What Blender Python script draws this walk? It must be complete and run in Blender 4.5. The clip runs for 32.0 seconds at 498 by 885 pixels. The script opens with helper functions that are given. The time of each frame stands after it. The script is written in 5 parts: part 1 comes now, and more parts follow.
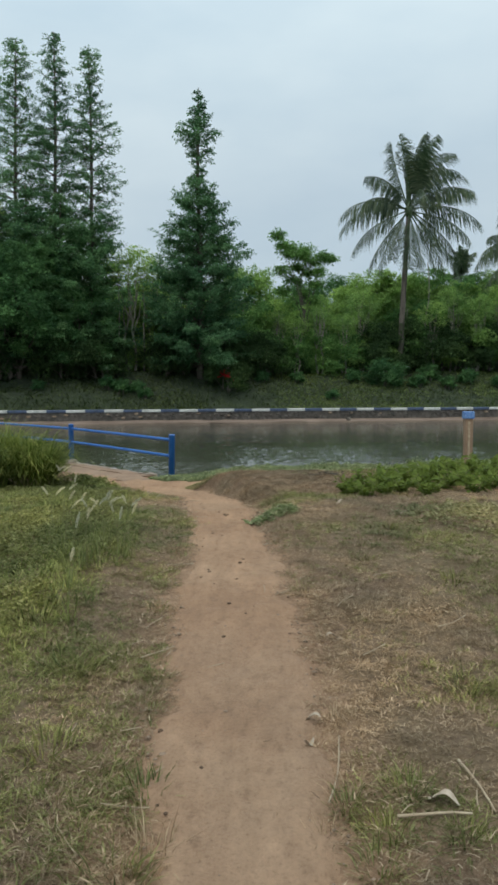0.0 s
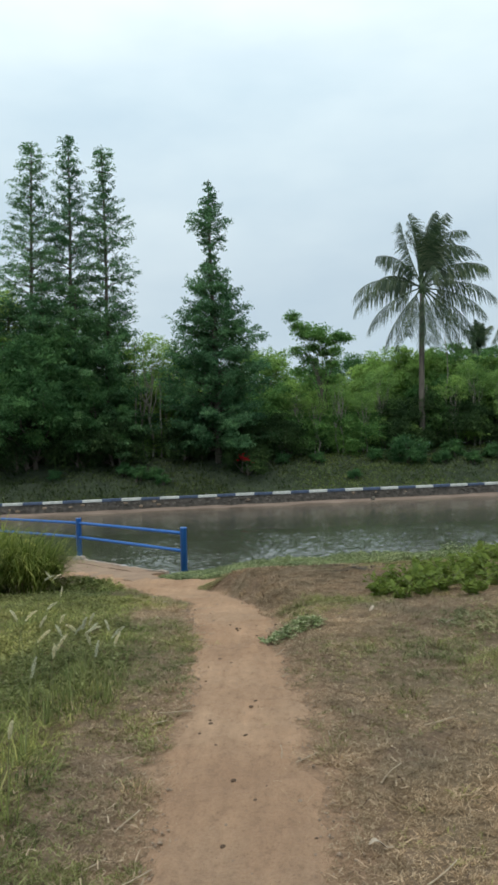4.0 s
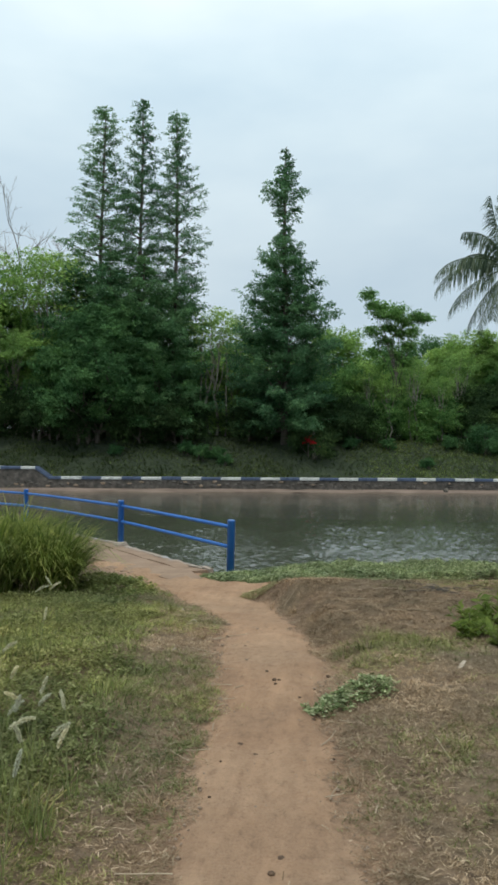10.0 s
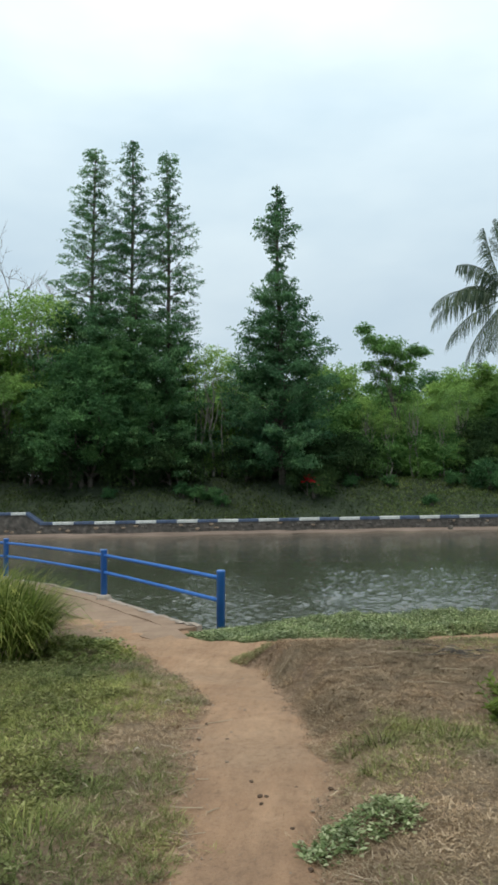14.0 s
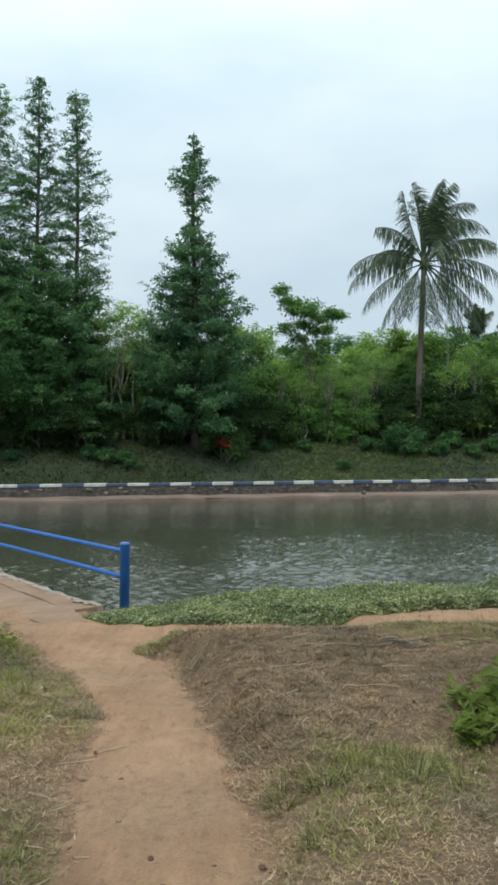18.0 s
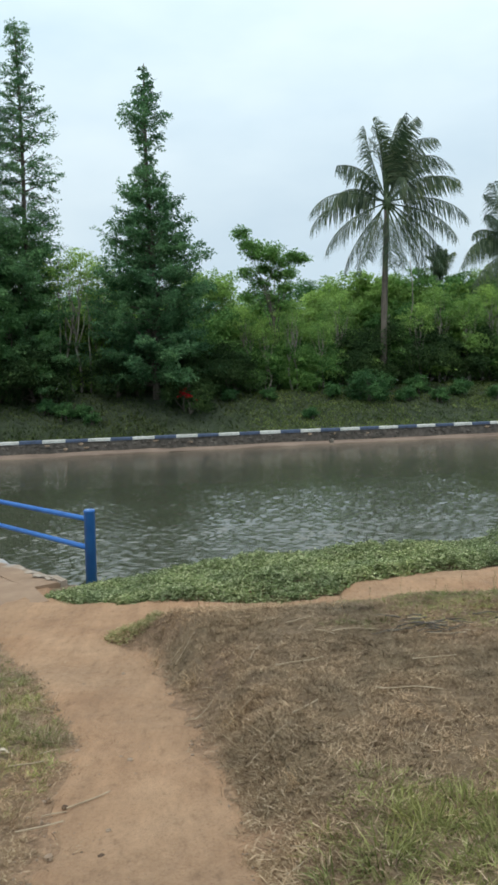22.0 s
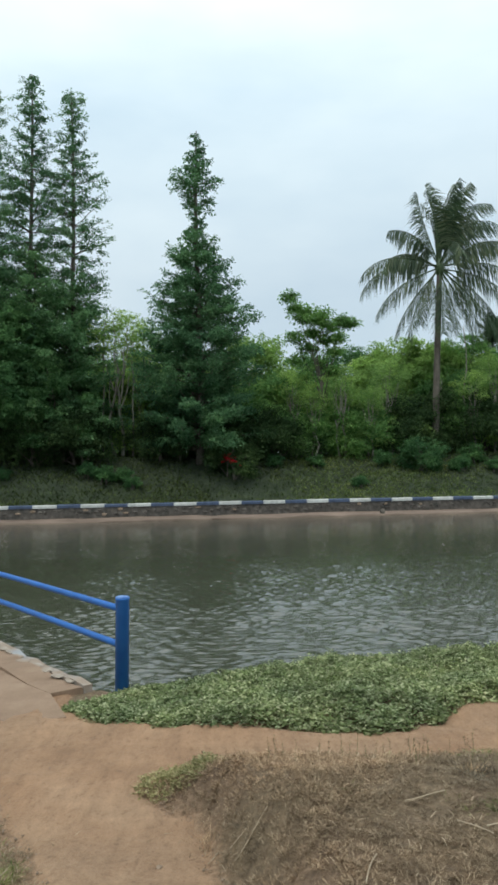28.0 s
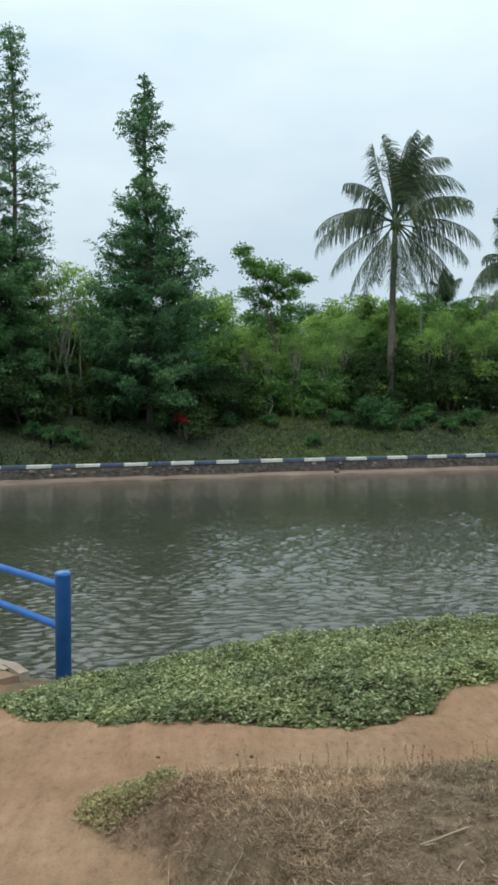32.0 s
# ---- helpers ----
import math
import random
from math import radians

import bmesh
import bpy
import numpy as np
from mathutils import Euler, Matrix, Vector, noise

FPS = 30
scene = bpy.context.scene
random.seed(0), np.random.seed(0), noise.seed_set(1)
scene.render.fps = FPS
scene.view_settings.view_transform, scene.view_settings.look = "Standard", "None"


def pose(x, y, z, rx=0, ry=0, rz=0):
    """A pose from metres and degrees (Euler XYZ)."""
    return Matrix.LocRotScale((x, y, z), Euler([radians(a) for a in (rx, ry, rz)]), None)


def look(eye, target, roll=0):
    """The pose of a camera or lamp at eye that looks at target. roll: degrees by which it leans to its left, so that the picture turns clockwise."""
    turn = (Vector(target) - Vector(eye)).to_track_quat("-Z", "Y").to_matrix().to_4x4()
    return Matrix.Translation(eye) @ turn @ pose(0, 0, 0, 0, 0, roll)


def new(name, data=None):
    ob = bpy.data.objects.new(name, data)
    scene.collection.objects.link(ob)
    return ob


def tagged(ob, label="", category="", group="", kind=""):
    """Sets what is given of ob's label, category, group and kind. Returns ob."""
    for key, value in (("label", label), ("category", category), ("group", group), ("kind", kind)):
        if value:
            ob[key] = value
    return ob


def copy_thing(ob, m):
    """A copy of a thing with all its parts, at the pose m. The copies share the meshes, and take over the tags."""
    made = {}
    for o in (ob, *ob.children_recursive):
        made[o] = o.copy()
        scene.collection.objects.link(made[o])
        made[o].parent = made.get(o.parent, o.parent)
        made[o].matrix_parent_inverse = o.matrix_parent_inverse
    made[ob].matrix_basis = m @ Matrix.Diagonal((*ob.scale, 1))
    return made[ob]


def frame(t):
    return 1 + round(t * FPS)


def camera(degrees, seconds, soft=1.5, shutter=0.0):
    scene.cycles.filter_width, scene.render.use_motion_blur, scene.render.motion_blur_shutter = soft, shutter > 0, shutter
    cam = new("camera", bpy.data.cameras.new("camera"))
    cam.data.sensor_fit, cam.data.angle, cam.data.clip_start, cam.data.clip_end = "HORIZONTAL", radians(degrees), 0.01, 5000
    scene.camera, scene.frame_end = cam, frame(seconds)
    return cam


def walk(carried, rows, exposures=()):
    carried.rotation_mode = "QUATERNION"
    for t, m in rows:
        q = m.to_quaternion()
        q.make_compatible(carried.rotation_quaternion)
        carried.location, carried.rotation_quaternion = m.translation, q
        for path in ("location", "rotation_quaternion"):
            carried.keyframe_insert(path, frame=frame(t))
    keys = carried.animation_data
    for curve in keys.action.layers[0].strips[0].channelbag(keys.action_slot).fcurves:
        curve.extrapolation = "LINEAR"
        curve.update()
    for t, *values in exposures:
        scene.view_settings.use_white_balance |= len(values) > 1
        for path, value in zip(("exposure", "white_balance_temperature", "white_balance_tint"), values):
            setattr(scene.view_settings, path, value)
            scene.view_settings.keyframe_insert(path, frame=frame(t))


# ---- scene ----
# the camera: seconds, place, yaw, pitch, roll
PATH = [
    (0, 0.285, -1.537, 1.675, 0.31, -4.24, -0.14),
    (0.5, 0.305, -1.375, 1.694, 1.02, -4.19, 0.13),
    (1, 0.321, -1.229, 1.707, 1.62, -2.20, 0.06),
    (1.5, 0.325, -1.085, 1.707, 0.96, -1.06, 0.00),
    (2, 0.322, -0.934, 1.711, 0.47, -4.29, -0.30),
    (2.5, 0.326, -0.798, 1.724, 0.62, -3.83, -2.37),
    (3, 0.342, -0.665, 1.739, -0.25, -4.22, -2.48),
    (3.5, 0.360, -0.548, 1.749, -0.46, -2.56, -3.00),
    (4, 0.379, -0.456, 1.758, 1.86, 1.99, -2.27),
    (4.5, 0.395, -0.296, 1.774, 4.07, 0.03, -0.76),
    (6.5, 0.410, 0.318, 1.807, 3.42, 3.94, -0.20),
    (7, 0.407, 0.478, 1.815, 2.21, 5.29, -1.04),
    (7.5, 0.401, 0.650, 1.819, 1.42, 2.61, -1.69),
    (8, 0.410, 0.797, 1.816, 1.39, 3.02, -2.34),
    (8.5, 0.421, 0.932, 1.812, 1.75, 3.42, -1.78),
    (9, 0.420, 1.075, 1.819, 4.98, 4.94, -1.30),
    (9.5, 0.427, 1.214, 1.829, 5.86, 2.57, -0.78),
    (10, 0.423, 1.356, 1.841, 7.13, 0.60, 0.44),
    (10.5, 0.424, 1.478, 1.841, 7.55, 0.48, 0.61),
    (11, 0.425, 1.594, 1.833, 7.16, 0.31, -0.39),
    (11.5, 0.412, 1.750, 1.840, 6.94, -1.81, -0.63),
    (12, 0.402, 1.916, 1.855, 6.02, -1.65, -1.51),
    (12.5, 0.418, 2.056, 1.863, 3.33, -1.28, -2.00),
    (13, 0.425, 2.185, 1.870, 3.03, 0.13, -1.67),
    (13.5, 0.437, 2.301, 1.871, 6.34, 4.17, -1.69),
    (15.5, 0.399, 3.000, 1.845, 6.38, 0.83, 0.76),
    (16, 0.378, 3.147, 1.845, 3.49, 2.93, -0.21),
    (16.5, 0.342, 3.293, 1.850, 1.62, 2.93, -0.28),
    (17, 0.339, 3.431, 1.856, -0.21, 0.40, 0.04),
    (17.5, 0.321, 3.545, 1.854, -0.39, -0.22, 0.55),
    (18, 0.316, 3.661, 1.849, 0.46, 0.81, -0.32),
    (18.5, 0.289, 3.801, 1.856, 2.32, -0.20, -0.06),
    (19, 0.285, 3.942, 1.868, 4.90, -0.83, -0.76),
    (19.5, 0.263, 4.072, 1.870, 4.96, -0.57, -0.42),
    (20, 0.247, 4.199, 1.855, 2.97, -1.35, -0.71),
    (20.5, 0.221, 4.297, 1.840, -1.33, 1.05, -1.48),
    (21, 0.177, 4.430, 1.844, -2.43, 0.76, -2.21),
    (21.5, 0.144, 4.586, 1.853, -2.38, -2.72, -1.82),
    (22, 0.123, 4.706, 1.857, -2.46, -3.06, -1.98),
    (22.5, 0.105, 4.814, 1.859, -1.50, -3.41, -1.62),
    (23, 0.093, 4.898, 1.862, 0.43, 0.40, -2.05),
    (23.5, 0.072, 5.031, 1.871, 2.86, -0.41, -0.77),
    (24, 0.072, 5.155, 1.874, 4.62, -1.52, -1.22),
    (24.5, 0.059, 5.272, 1.882, 4.62, -2.10, -0.33),
    (25, 0.041, 5.363, 1.875, 2.75, -0.87, -0.77),
    (25.5, 0.013, 5.492, 1.874, 0.88, -0.68, -0.35),
    (27.5, -0.100, 6.156, 1.844, -1.04, -1.05, -0.23),
    (28, -0.101, 6.252, 1.844, 0.48, 2.11, -0.85),
    (28.5, -0.129, 6.350, 1.847, 2.99, 2.94, -0.68),
    (29, -0.134, 6.471, 1.844, 5.27, 0.48, -0.28),
    (29.5, -0.137, 6.594, 1.840, 4.82, -0.21, -0.61),
    (30, -0.150, 6.689, 1.830, 3.81, 2.00, -0.25),
    (30.5, -0.176, 6.791, 1.820, 2.23, 3.45, 0.80),
    (31, -0.185, 6.900, 1.816, -0.37, 1.89, 0.12),
    (31.5, -0.173, 6.986, 1.815, -3.05, 0.12, -1.37),
    (32, -0.171, 7.088, 1.815, -3.19, -1.01, -0.95),
]
cam = camera(36.70, 32.0, soft=3.1)
# the film camera's own exposure: seconds, stops
EXPOSURE = [(0, 0.0), (0.5, 0.42), (1, 0.42), (2, 0.06), (3, 0.35), (4, 0.15), (7, -0.1), (8, 0.03), (9, 0.05), (10, 0.13), (11, 0.15), (12, 0.35), (13, 0.24), (16, 0.15), (17, 0.0), (18, 0.25), (19, 0.1), (20, 0.2), (21, 0.1), (22, 0.33), (23, 0.3), (24, 0.12), (25, 0.25), (28, 0.22), (29, -0.15), (29.5, 0.28), (30, 0.3), (31, 0.03), (32, 0.25)]
walk(cam, [(t, pose(x, y, z, 90 + p, 0, w) @ pose(0, 0, 0, 0, 0, r)) for t, x, y, z, w, p, r in PATH], EXPOSURE)

# ---- world and light: a bright overcast sky ----
world = bpy.data.worlds.new("world")
scene.world = world
world.use_nodes = True
wt = world.node_tree
wt.nodes.clear()


def wn(kind, **values):
    n = wt.nodes.new(kind)
    for k, v in values.items():
        n.inputs[k].default_value = v
    return n


sky = wt.nodes.new("ShaderNodeTexSky")
sky.sky_type, sky.sun_disc = "NISHITA", False
sky.sun_elevation, sky.sun_rotation = radians(62), radians(200)
w_sky = wn("ShaderNodeVectorMath")
w_sky.operation = "SCALE"
w_sky.inputs[3].default_value = 0.10
w_co = wt.nodes.new("ShaderNodeTexCoord")
w_sep = wt.nodes.new("ShaderNodeSeparateXYZ")
w_ramp = wt.nodes.new("ShaderNodeValToRGB")
for n, (at, colour) in enumerate(((0.0, (0.47, 0.56, 0.63, 1)), (0.24, (0.56, 0.66, 0.735, 1)), (0.46, (0.80, 0.925, 0.985, 1)), (0.72, (1.2, 1.27, 1.3, 1)), (1.0, (1.3, 1.36, 1.4, 1)))):
    e = w_ramp.color_ramp.elements[n] if n < 2 else w_ramp.color_ramp.elements.new(at)
    e.position, e.color = at, colour
w_map = wn("ShaderNodeMapping", Scale=(1.0, 1.0, 2.6))
w_noise = wn("ShaderNodeTexNoise", Scale=1.9, Detail=5.0, Roughness=0.5)
w_range = wt.nodes.new("ShaderNodeValToRGB")
w_range.color_ramp.elements[0].position, w_range.color_ramp.elements[0].color = 0.32, (0.8, 0.87, 0.915, 1)
w_range.color_ramp.elements[1].position, w_range.color_ramp.elements[1].color = 0.66, (1.12, 1.115, 1.075, 1)
w_cloud = wt.nodes.new("ShaderNodeVectorMath")
w_cloud.operation = "MULTIPLY"
w_mix = wn("ShaderNodeMix")
w_mix.data_type = "RGBA"
w_mix.inputs[0].default_value = 0.88
w_bg = wn("ShaderNodeBackground", Strength=1.0)
w_out = wt.nodes.new("ShaderNodeOutputWorld")
for a, b in ((sky.outputs[0], w_sky.inputs[0]), (w_co.outputs["Generated"], w_sep.inputs[0]), (w_sep.outputs["Z"], w_ramp.inputs[0]),
             (w_co.outputs["Generated"], w_map.inputs[0]), (w_map.outputs[0], w_noise.inputs["Vector"]), (w_noise.outputs[0], w_range.inputs[0]),
             (w_ramp.outputs[0], w_cloud.inputs[0]), (w_range.outputs[0], w_cloud.inputs[1]), (w_sky.outputs[0], w_mix.inputs[6]),
             (w_cloud.outputs[0], w_mix.inputs[7]), (w_mix.outputs[2], w_bg.inputs[0]), (w_bg.outputs[0], w_out.inputs[0])):
    wt.links.new(a, b)
sun = new("sun", bpy.data.lights.new("sun", "SUN"))
sun.data.energy, sun.data.angle, sun.data.color = 0.9, radians(25), (1.0, 0.96, 0.9)
sun.matrix_world = look((0, 0, 60), (12, 28, 0))

# ---- materials ----


class Mat:
    """A node material with one Principled shader, and short ways to add texture nodes."""

    def __init__(self, name, rough=0.8, **extra):
        self.m = bpy.data.materials.new(name)
        self.m.use_nodes = True
        self.t = self.m.node_tree
        self.b = self.t.nodes["Principled BSDF"]
        self.b.inputs["Roughness"].default_value = rough
        for k, v in extra.items():
            self.b.inputs[k.replace("_", " ")].default_value = v
        self.co = self.t.nodes.new("ShaderNodeTexCoord").outputs["Object"]

    def node(self, kind, **values):
        n = self.t.nodes.new(kind)
        for k, v in values.items():
            n.inputs[k.replace("_", " ")].default_value = v
        return n

    def link(self, a, b):
        self.t.links.new(a, b)

    def noise(self, scale, detail=4.0, rough=0.55, stretch=(1, 1, 1)):
        mp = self.node("ShaderNodeMapping", Scale=stretch)
        self.link(self.co, mp.inputs[0])
        n = self.node("ShaderNodeTexNoise", Scale=scale, Detail=detail, Roughness=rough)
        self.link(mp.outputs[0], n.inputs["Vector"])
        return n.outputs[0]

    def ramp(self, fac, *stops):
        r = self.t.nodes.new("ShaderNodeValToRGB")
        for n, (at, colour) in enumerate(stops):
            e = r.color_ramp.elements[n] if n < 2 else r.color_ramp.elements.new(at)
            e.position, e.color = at, (*colour, 1)
        self.link(fac, r.inputs[0])
        return r.outputs[0]

    def mix(self, fac, a, b, blend="MIX"):
        m = self.node("ShaderNodeMix")
        m.data_type, m.blend_type = "RGBA", blend
        for k, v in ((0, fac), (6, a), (7, b)):
            if isinstance(v, (int, float)):
                m.inputs[k].default_value = v
            elif isinstance(v, tuple):
                m.inputs[k].default_value = (*v, 1)
            else:
                self.link(v, m.inputs[k])
        return m.outputs[2]

    def attribute(self, name):
        n = self.t.nodes.new("ShaderNodeAttribute")
        n.attribute_name = name
        return n.outputs["Fac"]

    def colour(self, c):
        if isinstance(c, tuple):
            self.b.inputs["Base Color"].default_value = (*c, 1)
        else:
            self.link(c, self.b.inputs["Base Color"])
        return self

    def bump(self, height, strength, distance):
        n = self.node("ShaderNodeBump", Strength=strength, Distance=distance)
        self.link(height, n.inputs["Height"])
        self.link(n.outputs[0], self.b.inputs["Normal"])
        return self


def leaf_material(name, dark, mid, light, translucent=0.3, rough=0.5, vary=1.0, gloss=0.06, tufted=0.0, patchy=1.0):
    k = Mat(name, rough, Specular_IOR_Level=gloss)
    island = k.t.nodes.new("ShaderNodeNewGeometry").outputs["Random Per Island"]
    whole = k.t.nodes.new("ShaderNodeObjectInfo").outputs["Random"]
    c = k.ramp(island, (0.0, dark), (0.55, mid), (1.0, light))
    patch = k.ramp(k.noise(0.45, 2), (0.35, (0.66, 0.72, 0.7)), (0.65, (1.26, 1.19, 1.05)))
    c = k.mix(patchy, c, patch, "MULTIPLY")
    c = k.mix(1.0, c, k.ramp(k.noise(1.7, 3), (0.32, (0.76, 0.8, 0.78)), (0.68, (1.22, 1.17, 1.06))), "MULTIPLY")
    c = k.mix(vary, c, k.ramp(whole, (0.0, (0.8, 0.84, 0.86)), (1.0, (1.15, 1.1, 1.0))), "MULTIPLY")
    if tufted:
        c = k.mix(tufted, c, k.ramp(k.noise(9.0, 3, 0.6), (0.34, (0.62, 0.6, 0.58)), (0.66, (1.3, 1.28, 1.26))), "MULTIPLY")
    k.colour(c)
    tr = k.t.nodes.new("ShaderNodeBsdfTranslucent")
    k.link(c, tr.inputs[0])
    mx = k.node("ShaderNodeMixShader")
    mx.inputs[0].default_value = translucent
    k.link(k.b.outputs[0], mx.inputs[1])
    k.link(tr.outputs[0], mx.inputs[2])
    k.link(mx.outputs[0], k.t.nodes["Material Output"].inputs[0])
    return k.m


M_DARK = leaf_material("dark_leaves", (0.064, 0.152, 0.072), (0.098, 0.222, 0.1), (0.15, 0.305, 0.145), 0.48, 0.7)
M_MID = leaf_material("green_leaves", (0.11, 0.235, 0.09), (0.17, 0.34, 0.125), (0.245, 0.44, 0.175), 0.5, 0.7)
M_BRIGHT = leaf_material("yellow_green_leaves", (0.185, 0.325, 0.105), (0.275, 0.45, 0.155), (0.365, 0.55, 0.22), 0.52, 0.7)
# shade under the trees put into the leaf colour; the flowering bush shares it
M_SHADE = leaf_material("shade_and_bush_leaves", (0.036, 0.07, 0.034), (0.052, 0.1, 0.046), (0.085, 0.145, 0.065), 0.35, 0.7)
M_SPIRE = leaf_material("spire_leaves", (0.082, 0.185, 0.102), (0.13, 0.275, 0.15), (0.195, 0.36, 0.21), 0.52, 0.7)
M_PALM = leaf_material("palm_leaflets", (0.03, 0.07, 0.034), (0.062, 0.115, 0.056), (0.17, 0.215, 0.135), 0.34, 0.4, gloss=0.5)
M_GREEN = leaf_material("green_grass_blades", (0.12, 0.136, 0.053), (0.258, 0.272, 0.114), (0.45, 0.46, 0.25), 0.36, tufted=0.8)
M_LUSH = leaf_material("lush_grass_blades", (0.112, 0.146, 0.055), (0.23, 0.276, 0.108), (0.425, 0.455, 0.225), 0.42, tufted=0.8)
M_DRY = leaf_material("dry_grass_blades", (0.185, 0.13, 0.09), (0.375, 0.28, 0.2), (0.56, 0.455, 0.355), 0.25, 0.9, tufted=0.7, patchy=0.5)
M_MOUND = leaf_material("withered_thatch", (0.14, 0.1, 0.082), (0.285, 0.216, 0.176), (0.48, 0.395, 0.335), 0.25, 0.9, tufted=0.8)
M_LITTER = leaf_material("dead_blade_litter", (0.26, 0.195, 0.155), (0.41, 0.325, 0.265), (0.57, 0.48, 0.41), 0.2, 0.9, patchy=0.5)
M_CREEP = leaf_material("creeper_leaves", (0.1, 0.145, 0.062), (0.27, 0.343, 0.17), (0.57, 0.61, 0.42), 0.36, 0.5, 0.0, tufted=0.75, patchy=0.3)
M_TUFT = leaf_material("tuft_leaves", (0.16, 0.165, 0.085), (0.28, 0.275, 0.155), (0.46, 0.44, 0.29), 0.35, 0.6, 0.0)
M_WEED = leaf_material("weed_leaves", (0.08, 0.132, 0.034), (0.18, 0.258, 0.07), (0.33, 0.4, 0.14), 0.45, 0.5, tufted=0.7)
M_CLUMP = leaf_material("tall_grass_leaves", (0.085, 0.128, 0.03), (0.21, 0.275, 0.07), (0.46, 0.49, 0.19), 0.45)
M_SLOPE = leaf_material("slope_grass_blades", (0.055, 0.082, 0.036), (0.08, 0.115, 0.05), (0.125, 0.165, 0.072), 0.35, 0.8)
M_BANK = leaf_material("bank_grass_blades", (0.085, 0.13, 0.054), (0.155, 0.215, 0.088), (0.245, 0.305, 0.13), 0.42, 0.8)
M_RED = leaf_material("red_flowers", (0.35, 0.012, 0.02), (0.5, 0.02, 0.035), (0.62, 0.05, 0.07), 0.3)
M_SEED = leaf_material("seed_spikes", (0.14, 0.075, 0.055), (0.23, 0.13, 0.1), (0.34, 0.22, 0.17), 0.2, 0.8)
M_FLUFF = leaf_material("seed_head_bristles", (0.7, 0.68, 0.58), (0.8, 0.78, 0.7), (0.88, 0.86, 0.8), 0.5, 0.9)

k = Mat("bark", 0.9)
M_BARK = k.colour(k.ramp(k.noise(6, 5, 0.6, (1, 1, 0.25)), (0.3, (0.05, 0.042, 0.034)), (0.7, (0.16, 0.14, 0.115)))).bump(k.noise(14, 4, 0.6, (1, 1, 0.3)), 0.5, 0.02).m
k = Mat("pale_bark", 0.85)
M_PALE = k.colour(k.ramp(k.noise(5, 4, 0.6, (1, 1, 0.3)), (0.3, (0.17, 0.155, 0.12)), (0.7, (0.33, 0.31, 0.26)))).m
k = Mat("twig", 0.9)
M_TWIG = k.colour(k.ramp(k.noise(3), (0.3, (0.13, 0.115, 0.10)), (0.7, (0.24, 0.22, 0.2)))).m
k = Mat("grass_stem", 0.6)
M_STEM = k.colour(k.ramp(k.noise(5), (0.3, (0.12, 0.15, 0.05)), (0.7, (0.24, 0.23, 0.1)))).m
k = Mat("straw", 0.75)
M_STRAW = k.colour(k.ramp(k.noise(18, 3, 0.5), (0.3, (0.29, 0.22, 0.14)), (0.7, (0.48, 0.4, 0.28)))).m

k = Mat("ground_soil", 0.95)
soil = k.ramp(k.noise(5.0, 6, 0.65), (0.3, (0.15, 0.1, 0.066)), (0.55, (0.245, 0.168, 0.106)), (0.8, (0.35, 0.25, 0.164)))
soil = k.mix(k.ramp(k.noise(0.8, 5), (0.4, (0, 0, 0)), (0.62, (0.7, 0.7, 0.7))), soil, (0.2, 0.16, 0.09))
bare = k.ramp(k.noise(2.2, 6, 0.6), (0.3, (0.29, 0.182, 0.108)), (0.7, (0.42, 0.275, 0.168)))
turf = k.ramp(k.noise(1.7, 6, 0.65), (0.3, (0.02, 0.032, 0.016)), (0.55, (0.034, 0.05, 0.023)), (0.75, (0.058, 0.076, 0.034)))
mud = k.ramp(k.noise(2.0, 4), (0.3, (0.07, 0.06, 0.042)), (0.7, (0.12, 0.1, 0.07)))
c = k.mix(k.attribute("dirt"), soil, bare)
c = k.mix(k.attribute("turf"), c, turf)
c = k.mix(k.attribute("mud"), c, mud)
c = k.mix(0.85, c, k.ramp(k.noise(26, 5, 0.75), (0.3, (0.5, 0.48, 0.46)), (0.7, (1.38, 1.38, 1.38))), "MULTIPLY")
M_GROUND = k.colour(c).bump(k.noise(24, 6, 0.75), 1.0, 0.035).m

k = Mat("packed_dirt", 0.93)
c = k.ramp(k.noise(1.3, 6, 0.62), (0.25, (0.262, 0.153, 0.086)), (0.5, (0.378, 0.231, 0.132)), (0.78, (0.5, 0.328, 0.2)))
c = k.mix(0.55, c, k.ramp(k.noise(3.0, 5, 0.6, (2.4, 0.35, 1)), (0.3, (0.72, 0.70, 0.68)), (0.7, (1.14, 1.13, 1.12))), "MULTIPLY")
c = k.mix(k.ramp(k.noise(0.7, 4, 0.6), (0.45, (0, 0, 0)), (0.72, (0.8, 0.8, 0.8))), c, k.ramp(k.noise(16, 5, 0.7), (0.3, (0.275, 0.175, 0.102)), (0.7, (0.43, 0.29, 0.18))))
c = k.mix(0.4, c, k.ramp(k.noise(3.0, 6, 0.75, (3.5, 0.9, 1)), (0.34, (0.8, 0.79, 0.77)), (0.5, (1, 1, 1)), (0.68, (1.16, 1.16, 1.16))), "MULTIPLY")
c = k.mix(0.9, c, k.ramp(k.noise(22, 3, 0.6, (1, 0.5, 1)), (0.28, (0.74, 0.72, 0.7)), (0.42, (0.98, 0.98, 0.98)), (0.7, (1.12, 1.12, 1.12))), "MULTIPLY")
c = k.mix(0.7, c, k.ramp(k.noise(70, 4, 0.7), (0.25, (0.55, 0.52, 0.5)), (0.45, (0.97, 0.97, 0.97)), (0.8, (1.2, 1.2, 1.2))), "MULTIPLY")
k.colour(c)
sep = k.t.nodes.new("ShaderNodeSeparateXYZ")
k.link(k.co, sep.inputs[0])
